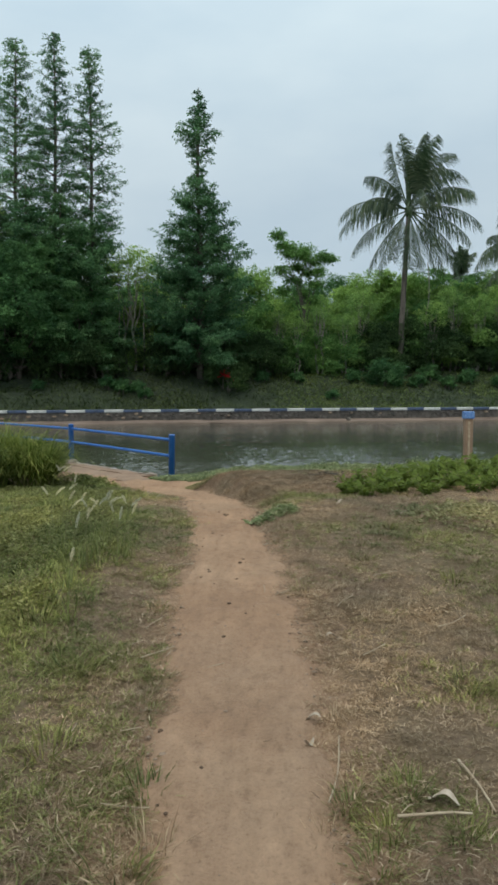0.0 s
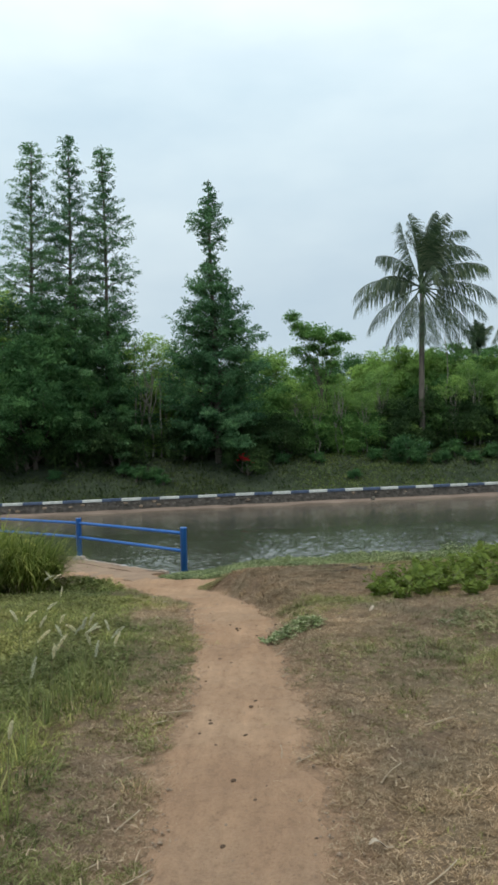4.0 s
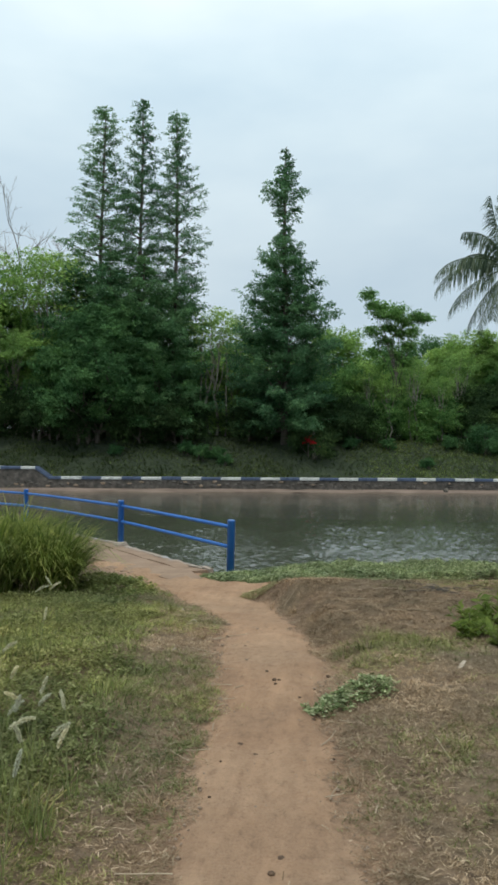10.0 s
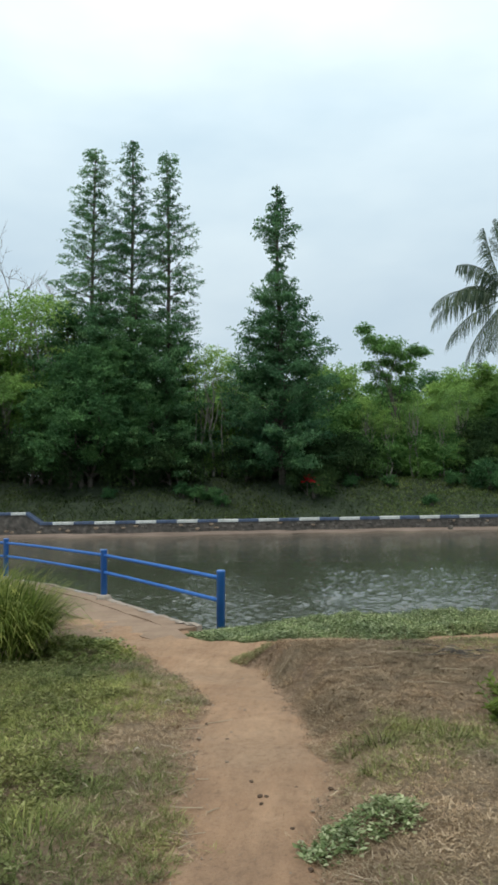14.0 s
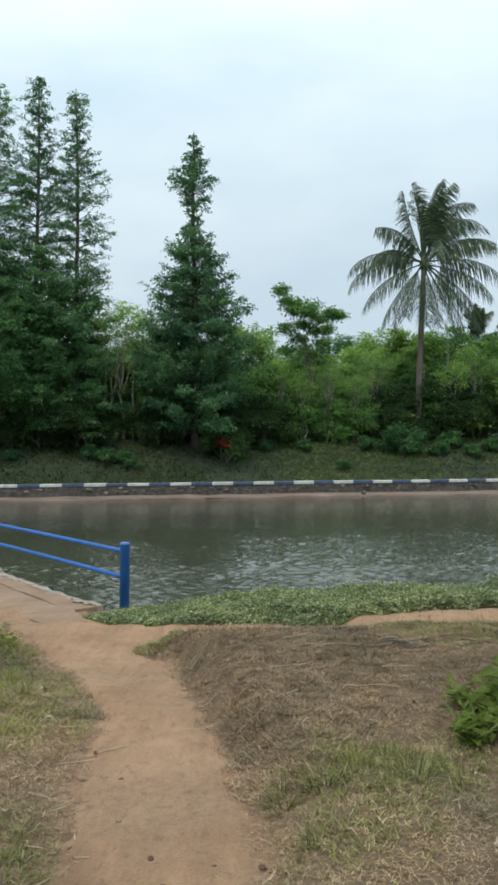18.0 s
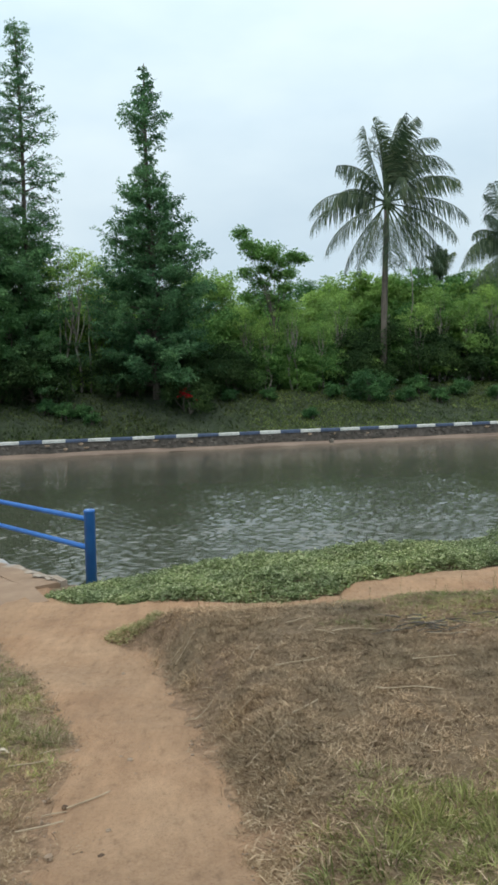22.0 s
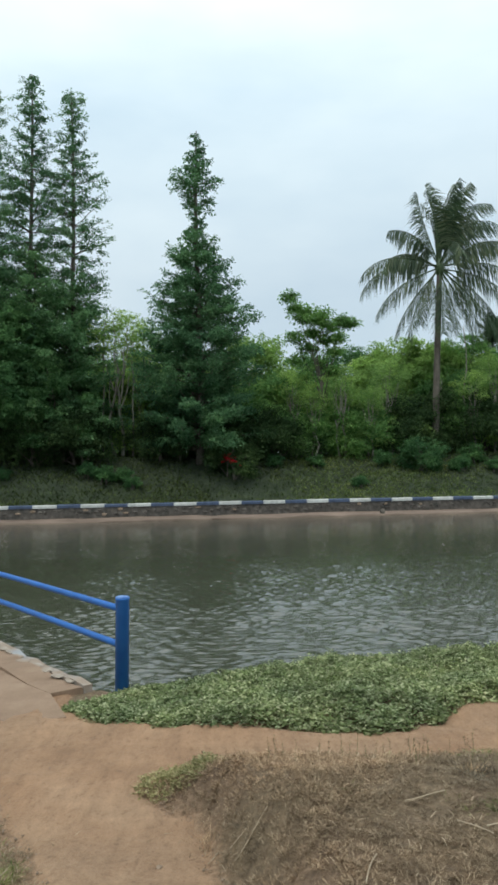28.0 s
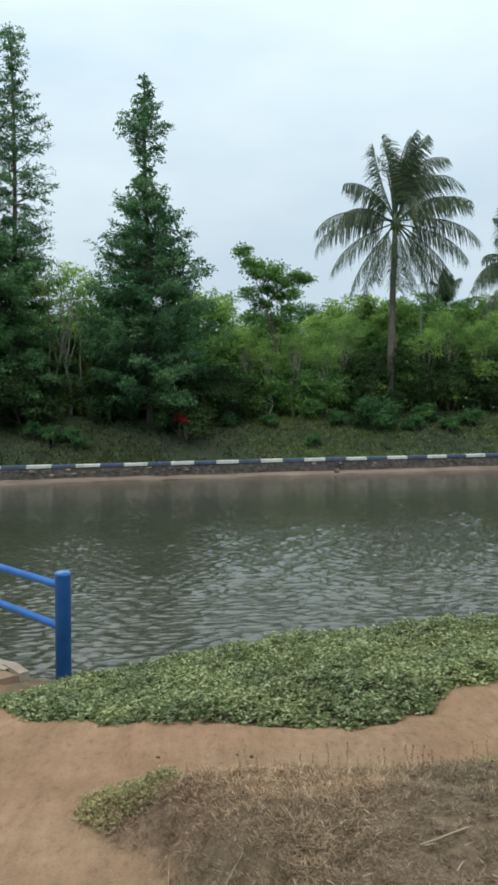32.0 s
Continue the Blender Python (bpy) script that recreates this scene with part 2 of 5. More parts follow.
dusty = k.node("ShaderNodeMapRange", From_Min=2.0, From_Max=6.5, To_Min=0.6, To_Max=0.0)
k.link(sep.outputs["Y"], dusty.inputs["Value"])
k.colour(k.mix(dusty.outputs[0], c, k.mix(1.0, c, (0.98, 1.04, 1.13), "MULTIPLY")))
hgt = k.mix(0.45, k.noise(48, 6, 0.75), k.noise(12, 6, 0.7))
M_DIRT = k.bump(hgt, 1.0, 0.032).m

k = Mat("canal_water", 0.02, IOR=1.82)
k.colour(k.ramp(k.noise(0.15, 3), (0.3, (0.052, 0.056, 0.038)), (0.7, (0.062, 0.067, 0.046))))
sep = k.t.nodes.new("ShaderNodeSeparateXYZ")
k.link(k.co, sep.inputs[0])
lee = k.node("ShaderNodeMapRange", From_Min=15.0, From_Max=29.0, To_Min=0.7, To_Max=0.27)
k.link(sep.outputs["Y"], lee.inputs["Value"])
M_WATER = k.bump(k.mix(1.0, k.mix(0.4, k.noise(13.0, 2, 0.5, (0.5, 1.5, 1)), k.noise(4.5, 2, 0.5, (0.5, 1.5, 1))), lee.outputs[0], "MULTIPLY"), 1.0, 0.03).m

k = Mat("concrete", 0.9)
c = k.ramp(k.noise(2.6, 6, 0.62), (0.25, (0.21, 0.14, 0.09)), (0.5, (0.275, 0.186, 0.122)), (0.8, (0.35, 0.255, 0.175)))
M_CONC = k.colour(k.mix(0.6, c, k.ramp(k.noise(45, 5, 0.7), (0.3, (0.75, 0.75, 0.75)), (0.7, (1.1, 1.1, 1.1))), "MULTIPLY")).bump(k.noise(30, 6, 0.7), 0.4, 0.012).m
k = Mat("pale_concrete", 0.88)
c = k.ramp(k.noise(4, 6, 0.65), (0.3, (0.24, 0.19, 0.145)), (0.55, (0.36, 0.31, 0.25)), (0.8, (0.48, 0.46, 0.42)))
M_PALECONC = k.colour(c).bump(k.noise(25, 6, 0.7), 0.5, 0.015).m
k = Mat("edge_beam_concrete", 0.85)
c = k.ramp(k.noise(5, 6, 0.65), (0.3, (0.24, 0.18, 0.13)), (0.6, (0.33, 0.27, 0.21)), (0.8, (0.46, 0.43, 0.38)))
c = k.mix(k.ramp(k.noise(1.6, 5, 0.6), (0.5, (0, 0, 0)), (0.68, (0.6, 0.6, 0.6))), c, (0.3, 0.38, 0.44))
M_EDGE = k.colour(c).bump(k.noise(25, 6, 0.7), 0.5, 0.015).m
k = Mat("ledge_concrete", 0.9)
c = k.ramp(k.noise(1.2, 6, 0.65, (0.5, 1, 3)), (0.3, (0.125, 0.09, 0.068)), (0.7, (0.26, 0.195, 0.15)))
M_LEDGE = k.colour(c).bump(k.noise(12, 5, 0.7), 0.4, 0.02).m
k = Mat("stone_wall", 0.9)
v = k.node("ShaderNodeTexVoronoi", Scale=3.4)
k.link(k.co, v.inputs["Vector"])
c = k.mix(0.5, k.ramp(k.noise(4, 6, 0.7), (0.3, (0.04, 0.038, 0.034)), (0.7, (0.15, 0.13, 0.11))), k.ramp(v.outputs["Distance"], (0.1, (0.75, 0.75, 0.75)), (0.5, (0.35, 0.34, 0.33))), "SOFT_LIGHT")
M_STONE = k.colour(c).bump(v.outputs["Distance"], 0.8, 0.06).m
for nm, dark, light in (("white_paint", (0.34, 0.35, 0.33), (0.56, 0.57, 0.54)), ("kerb_blue_paint", (0.032, 0.048, 0.085), (0.065, 0.095, 0.16))):
    k = Mat(nm, 0.7)
    c = k.ramp(k.noise(3.5, 6, 0.7), (0.3, dark), (0.6, light))
    c = k.mix(k.ramp(k.noise(9, 6, 0.7), (0.62, (0, 0, 0)), (0.72, (1, 1, 1))), c, (0.13, 0.12, 0.1))
    k.colour(c)
    if nm[0] == "w":
        M_WHITE = k.m
    else:
        M_KERBBLUE = k.m
k = Mat("blue_gloss_paint", 0.45, Specular_IOR_Level=0.3)
c = k.ramp(k.noise(5, 5, 0.6), (0.3, (0.018, 0.105, 0.36)), (0.7, (0.028, 0.15, 0.46)))
c = k.mix(k.ramp(k.noise(38, 5, 0.7), (0.68, (0, 0, 0)), (0.74, (1, 1, 1))), c, (0.10, 0.12, 0.17))
M_BLUE = k.colour(c).bump(k.noise(60, 3), 0.08, 0.004).m
k = Mat("worn_blue_cap", 0.4)
M_CAP = k.colour(k.ramp(k.noise(30, 4), (0.35, (0.05, 0.16, 0.45)), (0.7, (0.22, 0.36, 0.6)))).m
k = Mat("rubble", 0.9)
M_RUBBLE = k.colour(k.ramp(k.noise(7, 6, 0.65), (0.3, (0.2, 0.142, 0.096)), (0.7, (0.35, 0.262, 0.188)))).bump(k.noise(30, 5, 0.7), 0.5, 0.015).m
k = Mat("dark_clod", 0.95)
M_CLOD = k.colour(k.ramp(k.noise(40, 4), (0.3, (0.05, 0.03, 0.018)), (0.7, (0.13, 0.08, 0.048)))).m
k = Mat("dry_leaf", 0.8)
M_DRYLEAF = k.colour(k.ramp(k.noise(22, 4), (0.3, (0.3, 0.24, 0.17)), (0.7, (0.5, 0.44, 0.35)))).m

# ---- mesh helpers ----
RNG = np.random.default_rng(7)


def tri_mesh(name, verts, tris, smooth=False):
    me = bpy.data.meshes.new(name)
    verts, tris = np.asarray(verts, np.float32), np.asarray(tris, np.int32)
    me.vertices.add(len(verts))
    me.vertices.foreach_set("co", verts.ravel())
    me.loops.add(tris.size)
    me.loops.foreach_set("vertex_index", tris.ravel())
    me.polygons.add(len(tris))
    me.polygons.foreach_set("loop_start", np.arange(len(tris), dtype=np.int32) * 3)
    if smooth:
        me.polygons.foreach_set("use_smooth", np.ones(len(tris), bool))
    me.update(calc_edges=True)
    return me


def joined(pieces):
    verts, tris, n = [], [], 0
    for v, t in pieces:
        verts.append(v)
        tris.append(np.asarray(t) + n)
        n += len(v)
    return np.concatenate(verts), np.concatenate(tris)


def unit(v):
    return v / np.maximum(np.linalg.norm(v, axis=-1, keepdims=True), 1e-9)


def part(name, geometry, material, parent=None, label="", smooth=False):
    """One mesh object under a thing or a part; geometry is a bmesh or (verts, tris)."""
    if isinstance(geometry, bmesh.types.BMesh):
        me = bpy.data.meshes.new(name)
        geometry.to_mesh(me)
        geometry.free()
        if smooth:
            me.polygons.foreach_set("use_smooth", np.ones(len(me.polygons), bool))
    elif isinstance(geometry, bpy.types.Mesh):
        me = geometry
    else:
        me = tri_mesh(name, *geometry, smooth=smooth)
    if material and not me.materials:
        me.materials.append(material)
    ob = new(name, me)
    if parent:
        ob.parent = parent
    if label:
        ob["label"] = label
    return ob


def tube(points, radii, sides=8, cap=True):
    points, radii = np.asarray(points, float), np.asarray(radii, float)
    n = len(points)
    way = unit(np.gradient(points, axis=0))
    ref = np.where(np.abs(way[:, 2:]) > 0.9, [[1.0, 0, 0]], [[0, 0, 1.0]])
    a = unit(np.cross(way, ref))
    b = np.cross(way, a)
    ang = np.linspace(0, 2 * np.pi, sides, endpoint=False)
    ring = points[:, None] + radii[:, None, None] * (np.cos(ang)[:, None] * a[:, None] + np.sin(ang)[:, None] * b[:, None])
    verts = ring.reshape(-1, 3)
    i = np.arange(n - 1)[:, None] * sides
    j = np.arange(sides)[None]
    p, q = i + j, i + (j + 1) % sides
    tris = np.concatenate([np.stack([p, q, q + sides], -1).reshape(-1, 3), np.stack([p, q + sides, p + sides], -1).reshape(-1, 3)])
    if cap:
        verts = np.concatenate([verts, points[:1], points[-1:]])
        j = j[0]
        tris = np.concatenate([tris, np.stack([(j + 1) % sides, j, np.full(sides, n * sides)], -1),
                               np.stack([(n - 1) * sides + j, (n - 1) * sides + (j + 1) % sides, np.full(sides, n * sides + 1)], -1)])
    return verts, tris


def leaves(at, way, length, width, fold=0.25, rng=RNG):
    """Pointed leaves, each folded along its midrib: four corners, two triangles."""
    n = len(at)
    way = unit(way)
    side = unit(np.cross(way, unit(rng.normal(size=(n, 3)) * (0.6, 0.6, 0.25) + (0, 0, 1.0))))
    up = np.cross(side, way)
    length, width = np.broadcast_to(length, n)[:, None], np.broadcast_to(width, n)[:, None]
    mid = at + way * length * 0.45 + up * width * fold
    tip = at + way * length - up * length * 0.08
    verts = np.stack([at, mid + side * width / 2, tip, mid - side * width / 2], 1).reshape(-1, 3)
    i = np.arange(n)[:, None] * 4
    return verts, np.concatenate([i + [0, 1, 2], i + [0, 2, 3]])


def blades(root, heading, lean, length, width, rng=RNG):
    """Bent grass blades: five corners, three triangles."""
    n = len(root)
    h = np.stack([np.cos(heading), np.sin(heading), np.zeros(n)], 1)
    s = np.stack([-np.sin(heading), np.cos(heading), np.zeros(n)], 1)
    z = np.array([[0, 0, 1.0]])
    length, width, lean = [np.broadcast_to(v, n)[:, None] for v in (length, width, lean)]
    bend = lean + rng.uniform(0.1, 0.7, (n, 1))
    mid = root + 0.55 * length * (np.sin(lean) * h + np.cos(lean) * z)
    tip = mid + 0.5 * length * (np.sin(bend) * h + np.cos(bend) * z)
    verts = np.stack([root - s * width / 2, root + s * width / 2, mid + s * width * 0.4, mid - s * width * 0.4, tip], 1).reshape(-1, 3)
    i = np.arange(n)[:, None] * 5
    return verts, np.concatenate([i + [0, 1, 2], i + [0, 2, 3], i + [3, 2, 4]])


def value_noise(x, y, scale, seed=0):
    """Smooth lattice noise from 0 to 1."""
    x, y = np.asarray(x, float) * scale + 1000.5, np.asarray(y, float) * scale + 1000.5
    i, j = np.floor(x).astype(np.int64), np.floor(y).astype(np.int64)
    u, w = x - i, y - j
    u, w = u * u * (3 - 2 * u), w * w * (3 - 2 * w)

    def lattice(a, b):
        q = np.sin(a * 127.1 + b * 311.7 + seed * 74.7) * 43758.5453
        return q - np.floor(q)

    return (lattice(i, j) * (1 - u) + lattice(i + 1, j) * u) * (1 - w) + (lattice(i, j + 1) * (1 - u) + lattice(i + 1, j + 1) * u) * w


def smooth_step(a, b, x):
    t = np.clip((np.asarray(x, float) - a) / (b - a), 0, 1)
    return t * t * (3 - 2 * t)


def table(x, rows):
    return np.interp(x, [r[0] for r in rows], [r[1] for r in rows])


# ---- the plan: ground heights, path, banks ----
WATER = -0.30
KERB_SLOPE, KERB_AT = 0.1711, 40.15  # the far kerb runs along y = KERB_AT + KERB_SLOPE * x
PATH_Z = [(-30, -0.5), (-4, 0.02), (-1.5, 0.13), (1.5, 0.28), (3, 0.33), (4.5, 0.36), (6, 0.33), (6.7, 0.30), (7.9, 0.24), (9, 0.12), (10, 0.03), (10.8, 0.0), (11.6, -0.03), (12.2, -0.045), (13, -0.075), (16, -0.15), (20, -0.22), (60, -0.22)]
MOUND_Z = [(-30, -0.5), (-4, 0.04), (-1.5, 0.15), (1.5, 0.31), (3, 0.37), (5, 0.41), (6, 0.41), (7, 0.39), (8.4, 0.385), (9.9, 0.375), (10.4, 0.30), (10.68, 0.08), (10.9, 0.0), (12.5, -0.02), (60, -0.02)]
LEFT_EDGE = [(-4, 0.2), (-2, 0.12), (0.5, -0.08), (2, -0.15), (3.3, -0.2), (5.6, -0.27), (6.7, -0.48), (7.3, -0.55), (8.6, -0.73), (9.74, -1.2), (10.8, -1.8), (12.2, -2.6), (13.4, -3.6), (15, -5)]
RIGHT_EDGE = [(-4, 0.6), (-2, 0.56), (0.7, 0.6), (1.95, 0.6), (3.55, 0.52), (5.4, 0.35), (5.96, 0.27), (6.8, 0.34), (7.3, 0.27), (8.05, 0.08), (9.1, -0.11), (10.2, -0.46), (10.65, -0.75), (10.75, -0.6), (10.85, 7.0), (15, 7.0)]
BANK_EDGE = [(-60, 24), (-15, 22.5), (-10, 21.0), (-7.6, 19.7), (-5.9, 18.3), (-4.15, 16.4), (-3.3, 15.22), (-2.4, 13.97), (-1.62, 12.97), (-1.2, 12.8), (0, 13.0), (0.7, 13.35), (2.3, 13.6), (6, 14.2), (30, 18), (60, 22)]
PLANT_EDGE = [(-1.67, 12.25), (-1.4, 11.95), (-1.1, 11.84), (-0.5, 11.7), (0.8, 11.55), (1.15, 11.68), (1.45, 12.05), (1.9, 12.3), (2.6, 12.4), (6, 12.9), (12, 14)]


def path_margin(x, y):
    """How far inside the bare path a place lies."""
    wob = (value_noise(x, y, 1.6, 3) - 0.5) * 0.12 + (value_noise(x, y, 7.0, 5) - 0.5) * 0.1
    m = np.minimum(x - table(y, LEFT_EDGE), table(y, RIGHT_EDGE) - x)
    plant = table(x, PLANT_EDGE) + 0.1 - y
    m = np.minimum(m, np.where(x > -1.7, plant, np.maximum(plant, 0.6)))
    m = np.minimum(m, table(x, [(-9, 3.0), (-4.2, 12.3), (-3, 13.5), (0, 20)]) - y + 1.0)
    far_end = np.where(y > 10.6, (4.2 - x) * 0.3, 9.0)
    return np.minimum(m, far_end) + wob


def ground_z(x, y):
    x, y = np.asarray(x, float), np.asarray(y, float)
    base = table(y, PATH_Z)
    right = smooth_step(-0.02, 0.35, x - np.interp(y, [r[0] for r in RIGHT_EDGE[:-4]] + [10.65, 12], [r[1] for r in RIGHT_EDGE[:-4]] + [-0.75, -0.9]))
    left = smooth_step(0.0, 0.6, table(y, LEFT_EDGE) - x)
    z = base + right * (table(y, MOUND_Z) - base) + left * 0.035 * (y < 11)
    rough = np.maximum(right, left) * smooth_step(13.5, 12.0, y)
    z = z + rough * ((value_noise(x, y, 1.4, 1) - 0.5) * 0.06 + (value_noise(x, y, 5, 2) - 0.5) * 0.035)
    z = z + (value_noise(x, y, 3, 9) - 0.5) * 0.014
    edge = table(x, BANK_EDGE)
    steep = np.where(x < -1.68, 4.0, 0.55)
    past = np.maximum(y - edge + np.where(x < -1.68, 0.25, 0.0), 0)
    z = np.maximum(z - past * steep, -1.4)
    v = y - KERB_SLOPE * x - KERB_AT
    far = table(v, [(-3, -1.4), (-0.5, -0.9), (0.15, -0.2), (0.25, 0.38), (1.0, 0.5), (5.6, 2.5), (7.5, 2.75), (20, 3.0), (60, 3.0), (900, 3.5)])
    lump = (value_noise(x, y, 0.35, 11) - 0.5) * 0.5 + (value_noise(x, y, 1.1, 12) - 0.5) * 0.22
    far = far + lump * smooth_step(0.8, 3, v) * 0.8
    return np.where(v > -3.0, np.maximum(far, -1.4), z)


def grid_axis(*spans):
    return np.unique(np.round(np.concatenate([np.arange(a, b, s) for a, b, s in spans]), 4))


xs = grid_axis((-900, -60, 60), (-60, -12, 2.0), (-12, -4, 0.3), (-4, 4.5, 0.06), (4.5, 12, 0.3), (12, 60, 2.0), (60, 901, 60))
ys = grid_axis((-300, -6, 20), (-6, -1, 0.25), (-1, 13.6, 0.065), (13.6, 22.6, 0.14), (22.6, 34, 1.5), (34, 56, 0.22), (56, 80, 2.0), (80, 1500, 80))
gx, gy = np.meshgrid(xs, ys)
gz = ground_z(gx, gy)
cells = (np.arange(len(ys) - 1)[:, None] * len(xs) + np.arange(len(xs) - 1)[None]).reshape(-1, 1)
w_ = len(xs)
ground = part("ground", (np.stack([gx, gy, gz], -1).reshape(-1, 3), np.concatenate([cells + [0, 1, w_ + 1], cells + [0, w_ + 1, w_]])), M_GROUND, smooth=True)
tagged(ground, "uneven earth banks with worn dry turf sloping to a canal", "ground", kind="structure")
kv = gy - KERB_SLOPE * gx - KERB_AT
for nm, values in (("dirt", smooth_step(0, 1, (path_margin(gx, gy) + np.where((gy > 7.5) & (gx > table(gy, LEFT_EDGE) + 0.3), 0.12, 0.34)) / np.where((gy > 7.5) & (gx > table(gy, LEFT_EDGE) + 0.3), 0.18, 0.4)) * (gy > -6) * (gy < 16)),
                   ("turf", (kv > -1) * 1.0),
                   ("mud", smooth_step(-0.12, -0.3, gz) * (kv < -0.4))):
    at = ground.data.attributes.new(nm, "FLOAT", "POINT")
    at.data.foreach_set("value", values.astype(np.float32).ravel())

# the bare path, a thin trodden sheet on the ground
px, py = np.meshgrid(np.arange(-4.6, 4.3, 0.055), np.arange(-5, 13.8, 0.055))
keep = path_margin(px + 0.027, py + 0.027)[:-1, :-1] > -0.07
pw = px.shape[1]
pc = (np.arange(px.shape[0] - 1)[:, None] * pw + np.arange(pw - 1)[None])[keep].reshape(-1, 1)
crown = smooth_step(-0.03, 0.12, path_margin(px, py)) * 0.034 - 0.014 - 0.006 * np.exp(-(((px - (table(py, LEFT_EDGE) + table(py, RIGHT_EDGE)) / 2) / 0.12) ** 2)) * (py < 9)
pv = np.stack([px, py, ground_z(px, py) + crown + (value_noise(px, py, 9, 21) - 0.5) * 0.016 + (value_noise(px, py, 3.6, 22) - 0.5) * 0.02], -1).reshape(-1, 3)
used = np.unique(np.concatenate([pc, pc + 1, pc + pw, pc + pw + 1]))
remap = np.zeros(len(pv), int)
remap[used] = np.arange(len(used))
dirt_path = part("dirt_path", (pv[used], remap[np.concatenate([pc + [0, 1, pw + 1], pc + [0, pw + 1, pw]])]), M_DIRT, smooth=True)
tagged(dirt_path, "trodden footpath of bare orange-brown earth between dry grass", "path", kind="structure")

# water
def ripple(x, y):
    """Height of the wind ripples: short crossing wavelets in drifting patches, dying out towards the far side."""
    rng = np.random.default_rng(29)
    h = 0 * x
    for n in range(16):
        size = rng.uniform(0.12, 0.26)
        a = rng.normal() * 0.42 + 1.5
        k = 2 * np.pi / size
        warp = 2.6 * value_noise(x, y, 0.8 / size**0.5, 300 + n)
        h = h + size * 0.029 * np.sin(k * (x * np.cos(a) + y * np.sin(a)) + warp * 3 + rng.uniform(0, 6)) * value_noise(x, y, 0.35 / size, 330 + n)
    gust = smooth_step(0.25, 0.6, value_noise(x, y, 0.28, 71) * 0.65 + value_noise(x, y, 0.8, 72) * 0.35) * 0.4 + 0.6
    return h * gust * table(y, [(12, 0.9), (17, 1.0), (21, 0.85), (25, 0.45), (30, 0.15), (33, 0)]) * smooth_step(-9, -6.5, x) * smooth_step(14, 11, x)


wxs = grid_axis((-120, -10, 10.0), (-10, -7, 0.5), (-7, -3, 0.06), (-3, 6, 0.036), (6, 12.5, 0.07), (12.5, 16, 0.5), (16, 121, 7.0))
wys = np.concatenate([np.arange(12.6, 18, 0.036), np.arange(18, 25, 0.06), np.arange(25, 33, 0.16), [33.5]])
qx, qy = np.meshgrid(wxs, np.concatenate([wys, [36.0, 40.0]]))
qy[-2] = np.maximum((33.5 + KERB_AT + KERB_SLOPE * wxs) / 2, 20)
qy[-1] = KERB_AT + KERB_SLOPE * wxs - 0.1
qy[:-1] = np.minimum(qy[:-1], qy[-1] - 0.05)
ww = len(wxs)
wc = (np.arange(len(qx) - 1)[:, None] * ww + np.arange(ww - 1)[None]).reshape(-1, 1)
water = part("water", (np.stack([qx, qy, WATER + ripple(qx, qy)], -1).reshape(-1, 3), np.concatenate([wc + [0, 1, ww + 1], wc + [0, ww + 1, ww]])), M_WATER, smooth=True)
tagged(water, "murky olive canal water with wind ripples", "water", kind="structure")

# ---- the far kerb wall: stone face, pale ledge, blue and white coping blocks ----
kerb_wall = tagged(new("kerb_wall"), "low stone canal wall with blue and white painted coping", "wall", kind="structure")


def kerb_point(s, off, z):
    """A place on the far wall: s along x, off metres behind its face."""
    return (s, KERB_AT + KERB_SLOPE * s + off, z)


def prism(profile_by_s, material, name, parent, label=""):
    """Sweeps a closed profile of (off, z) along the wall."""
    bm = bmesh.new()
    rings = [[bm.verts.new(kerb_point(s, o, z)) for o, z in prof] for s, prof in profile_by_s]
    for a, b in zip(rings, rings[1:]):
        for q in range(len(a)):
            bm.faces.new((a[q], a[(q + 1) % len(a)], b[(q + 1) % len(a)], b[q]))
    bm.faces.new(rings[0][::-1])
    bm.faces.new(rings[-1])
    bmesh.ops.recalc_face_normals(bm, faces=bm.faces)
    return part(name, bm, material, parent, label)


def coping_top(s):
    return float(np.interp(s, [-14.95, -14.25], [0.96, 0.46]))


rs = np.random.default_rng(3)
steps = list(np.arange(-62, -15.5, 1.5)) + [-14.95, -14.25] + list(np.arange(-13, 63, 1.5))
prism([(s, ((-0.02 + rs.normal() * 0.012, -0.6), (-0.0 + rs.normal() * 0.012, coping_top(s) - 0.135), (0.4, coping_top(s) - 0.135), (0.4, -0.6))) for s in steps], M_STONE, "stone_face", kerb_wall)
prism([(s, ((-0.56 + rs.normal() * 0.05, -0.55), (-0.5 + rs.normal() * 0.05, WATER + 0.05 + rs.normal() * 0.03), (-0.03, -0.13 + rs.normal() * 0.015), (-0.03, -0.55))) for s in np.arange(-62, 63, 0.8)], M_LEDGE, "ledge", kerb_wall, "pale worn concrete ledge at the waterline")
edges = list(np.arange(-5.73 - 1.985 * 20, -15.6, 0.9925)) + [-14.95, -14.25] + list(np.arange(-5.73 - 1.985 * 4, 45, 0.9925))
for n, (a, b) in enumerate(zip(edges, edges[1:])):
    mid_white = int(round((a + 5.73) / 0.9925)) % 2 == 0
    if b - a < 0.2:
        continue
    lift = rs.normal() * 0.006
    pr = lambda s: ((-0.05, coping_top(s) - 0.14), (-0.05, coping_top(s) - 0.03 + lift), (-0.02, coping_top(s) + lift), (0.4, coping_top(s) + lift), (0.43, coping_top(s) - 0.03), (0.43, coping_top(s) - 0.14))
    prism([(a + 0.004, pr(a)), (b - 0.004, pr(b))], M_WHITE if mid_white else M_KERBBLUE, "coping_block", kerb_wall)
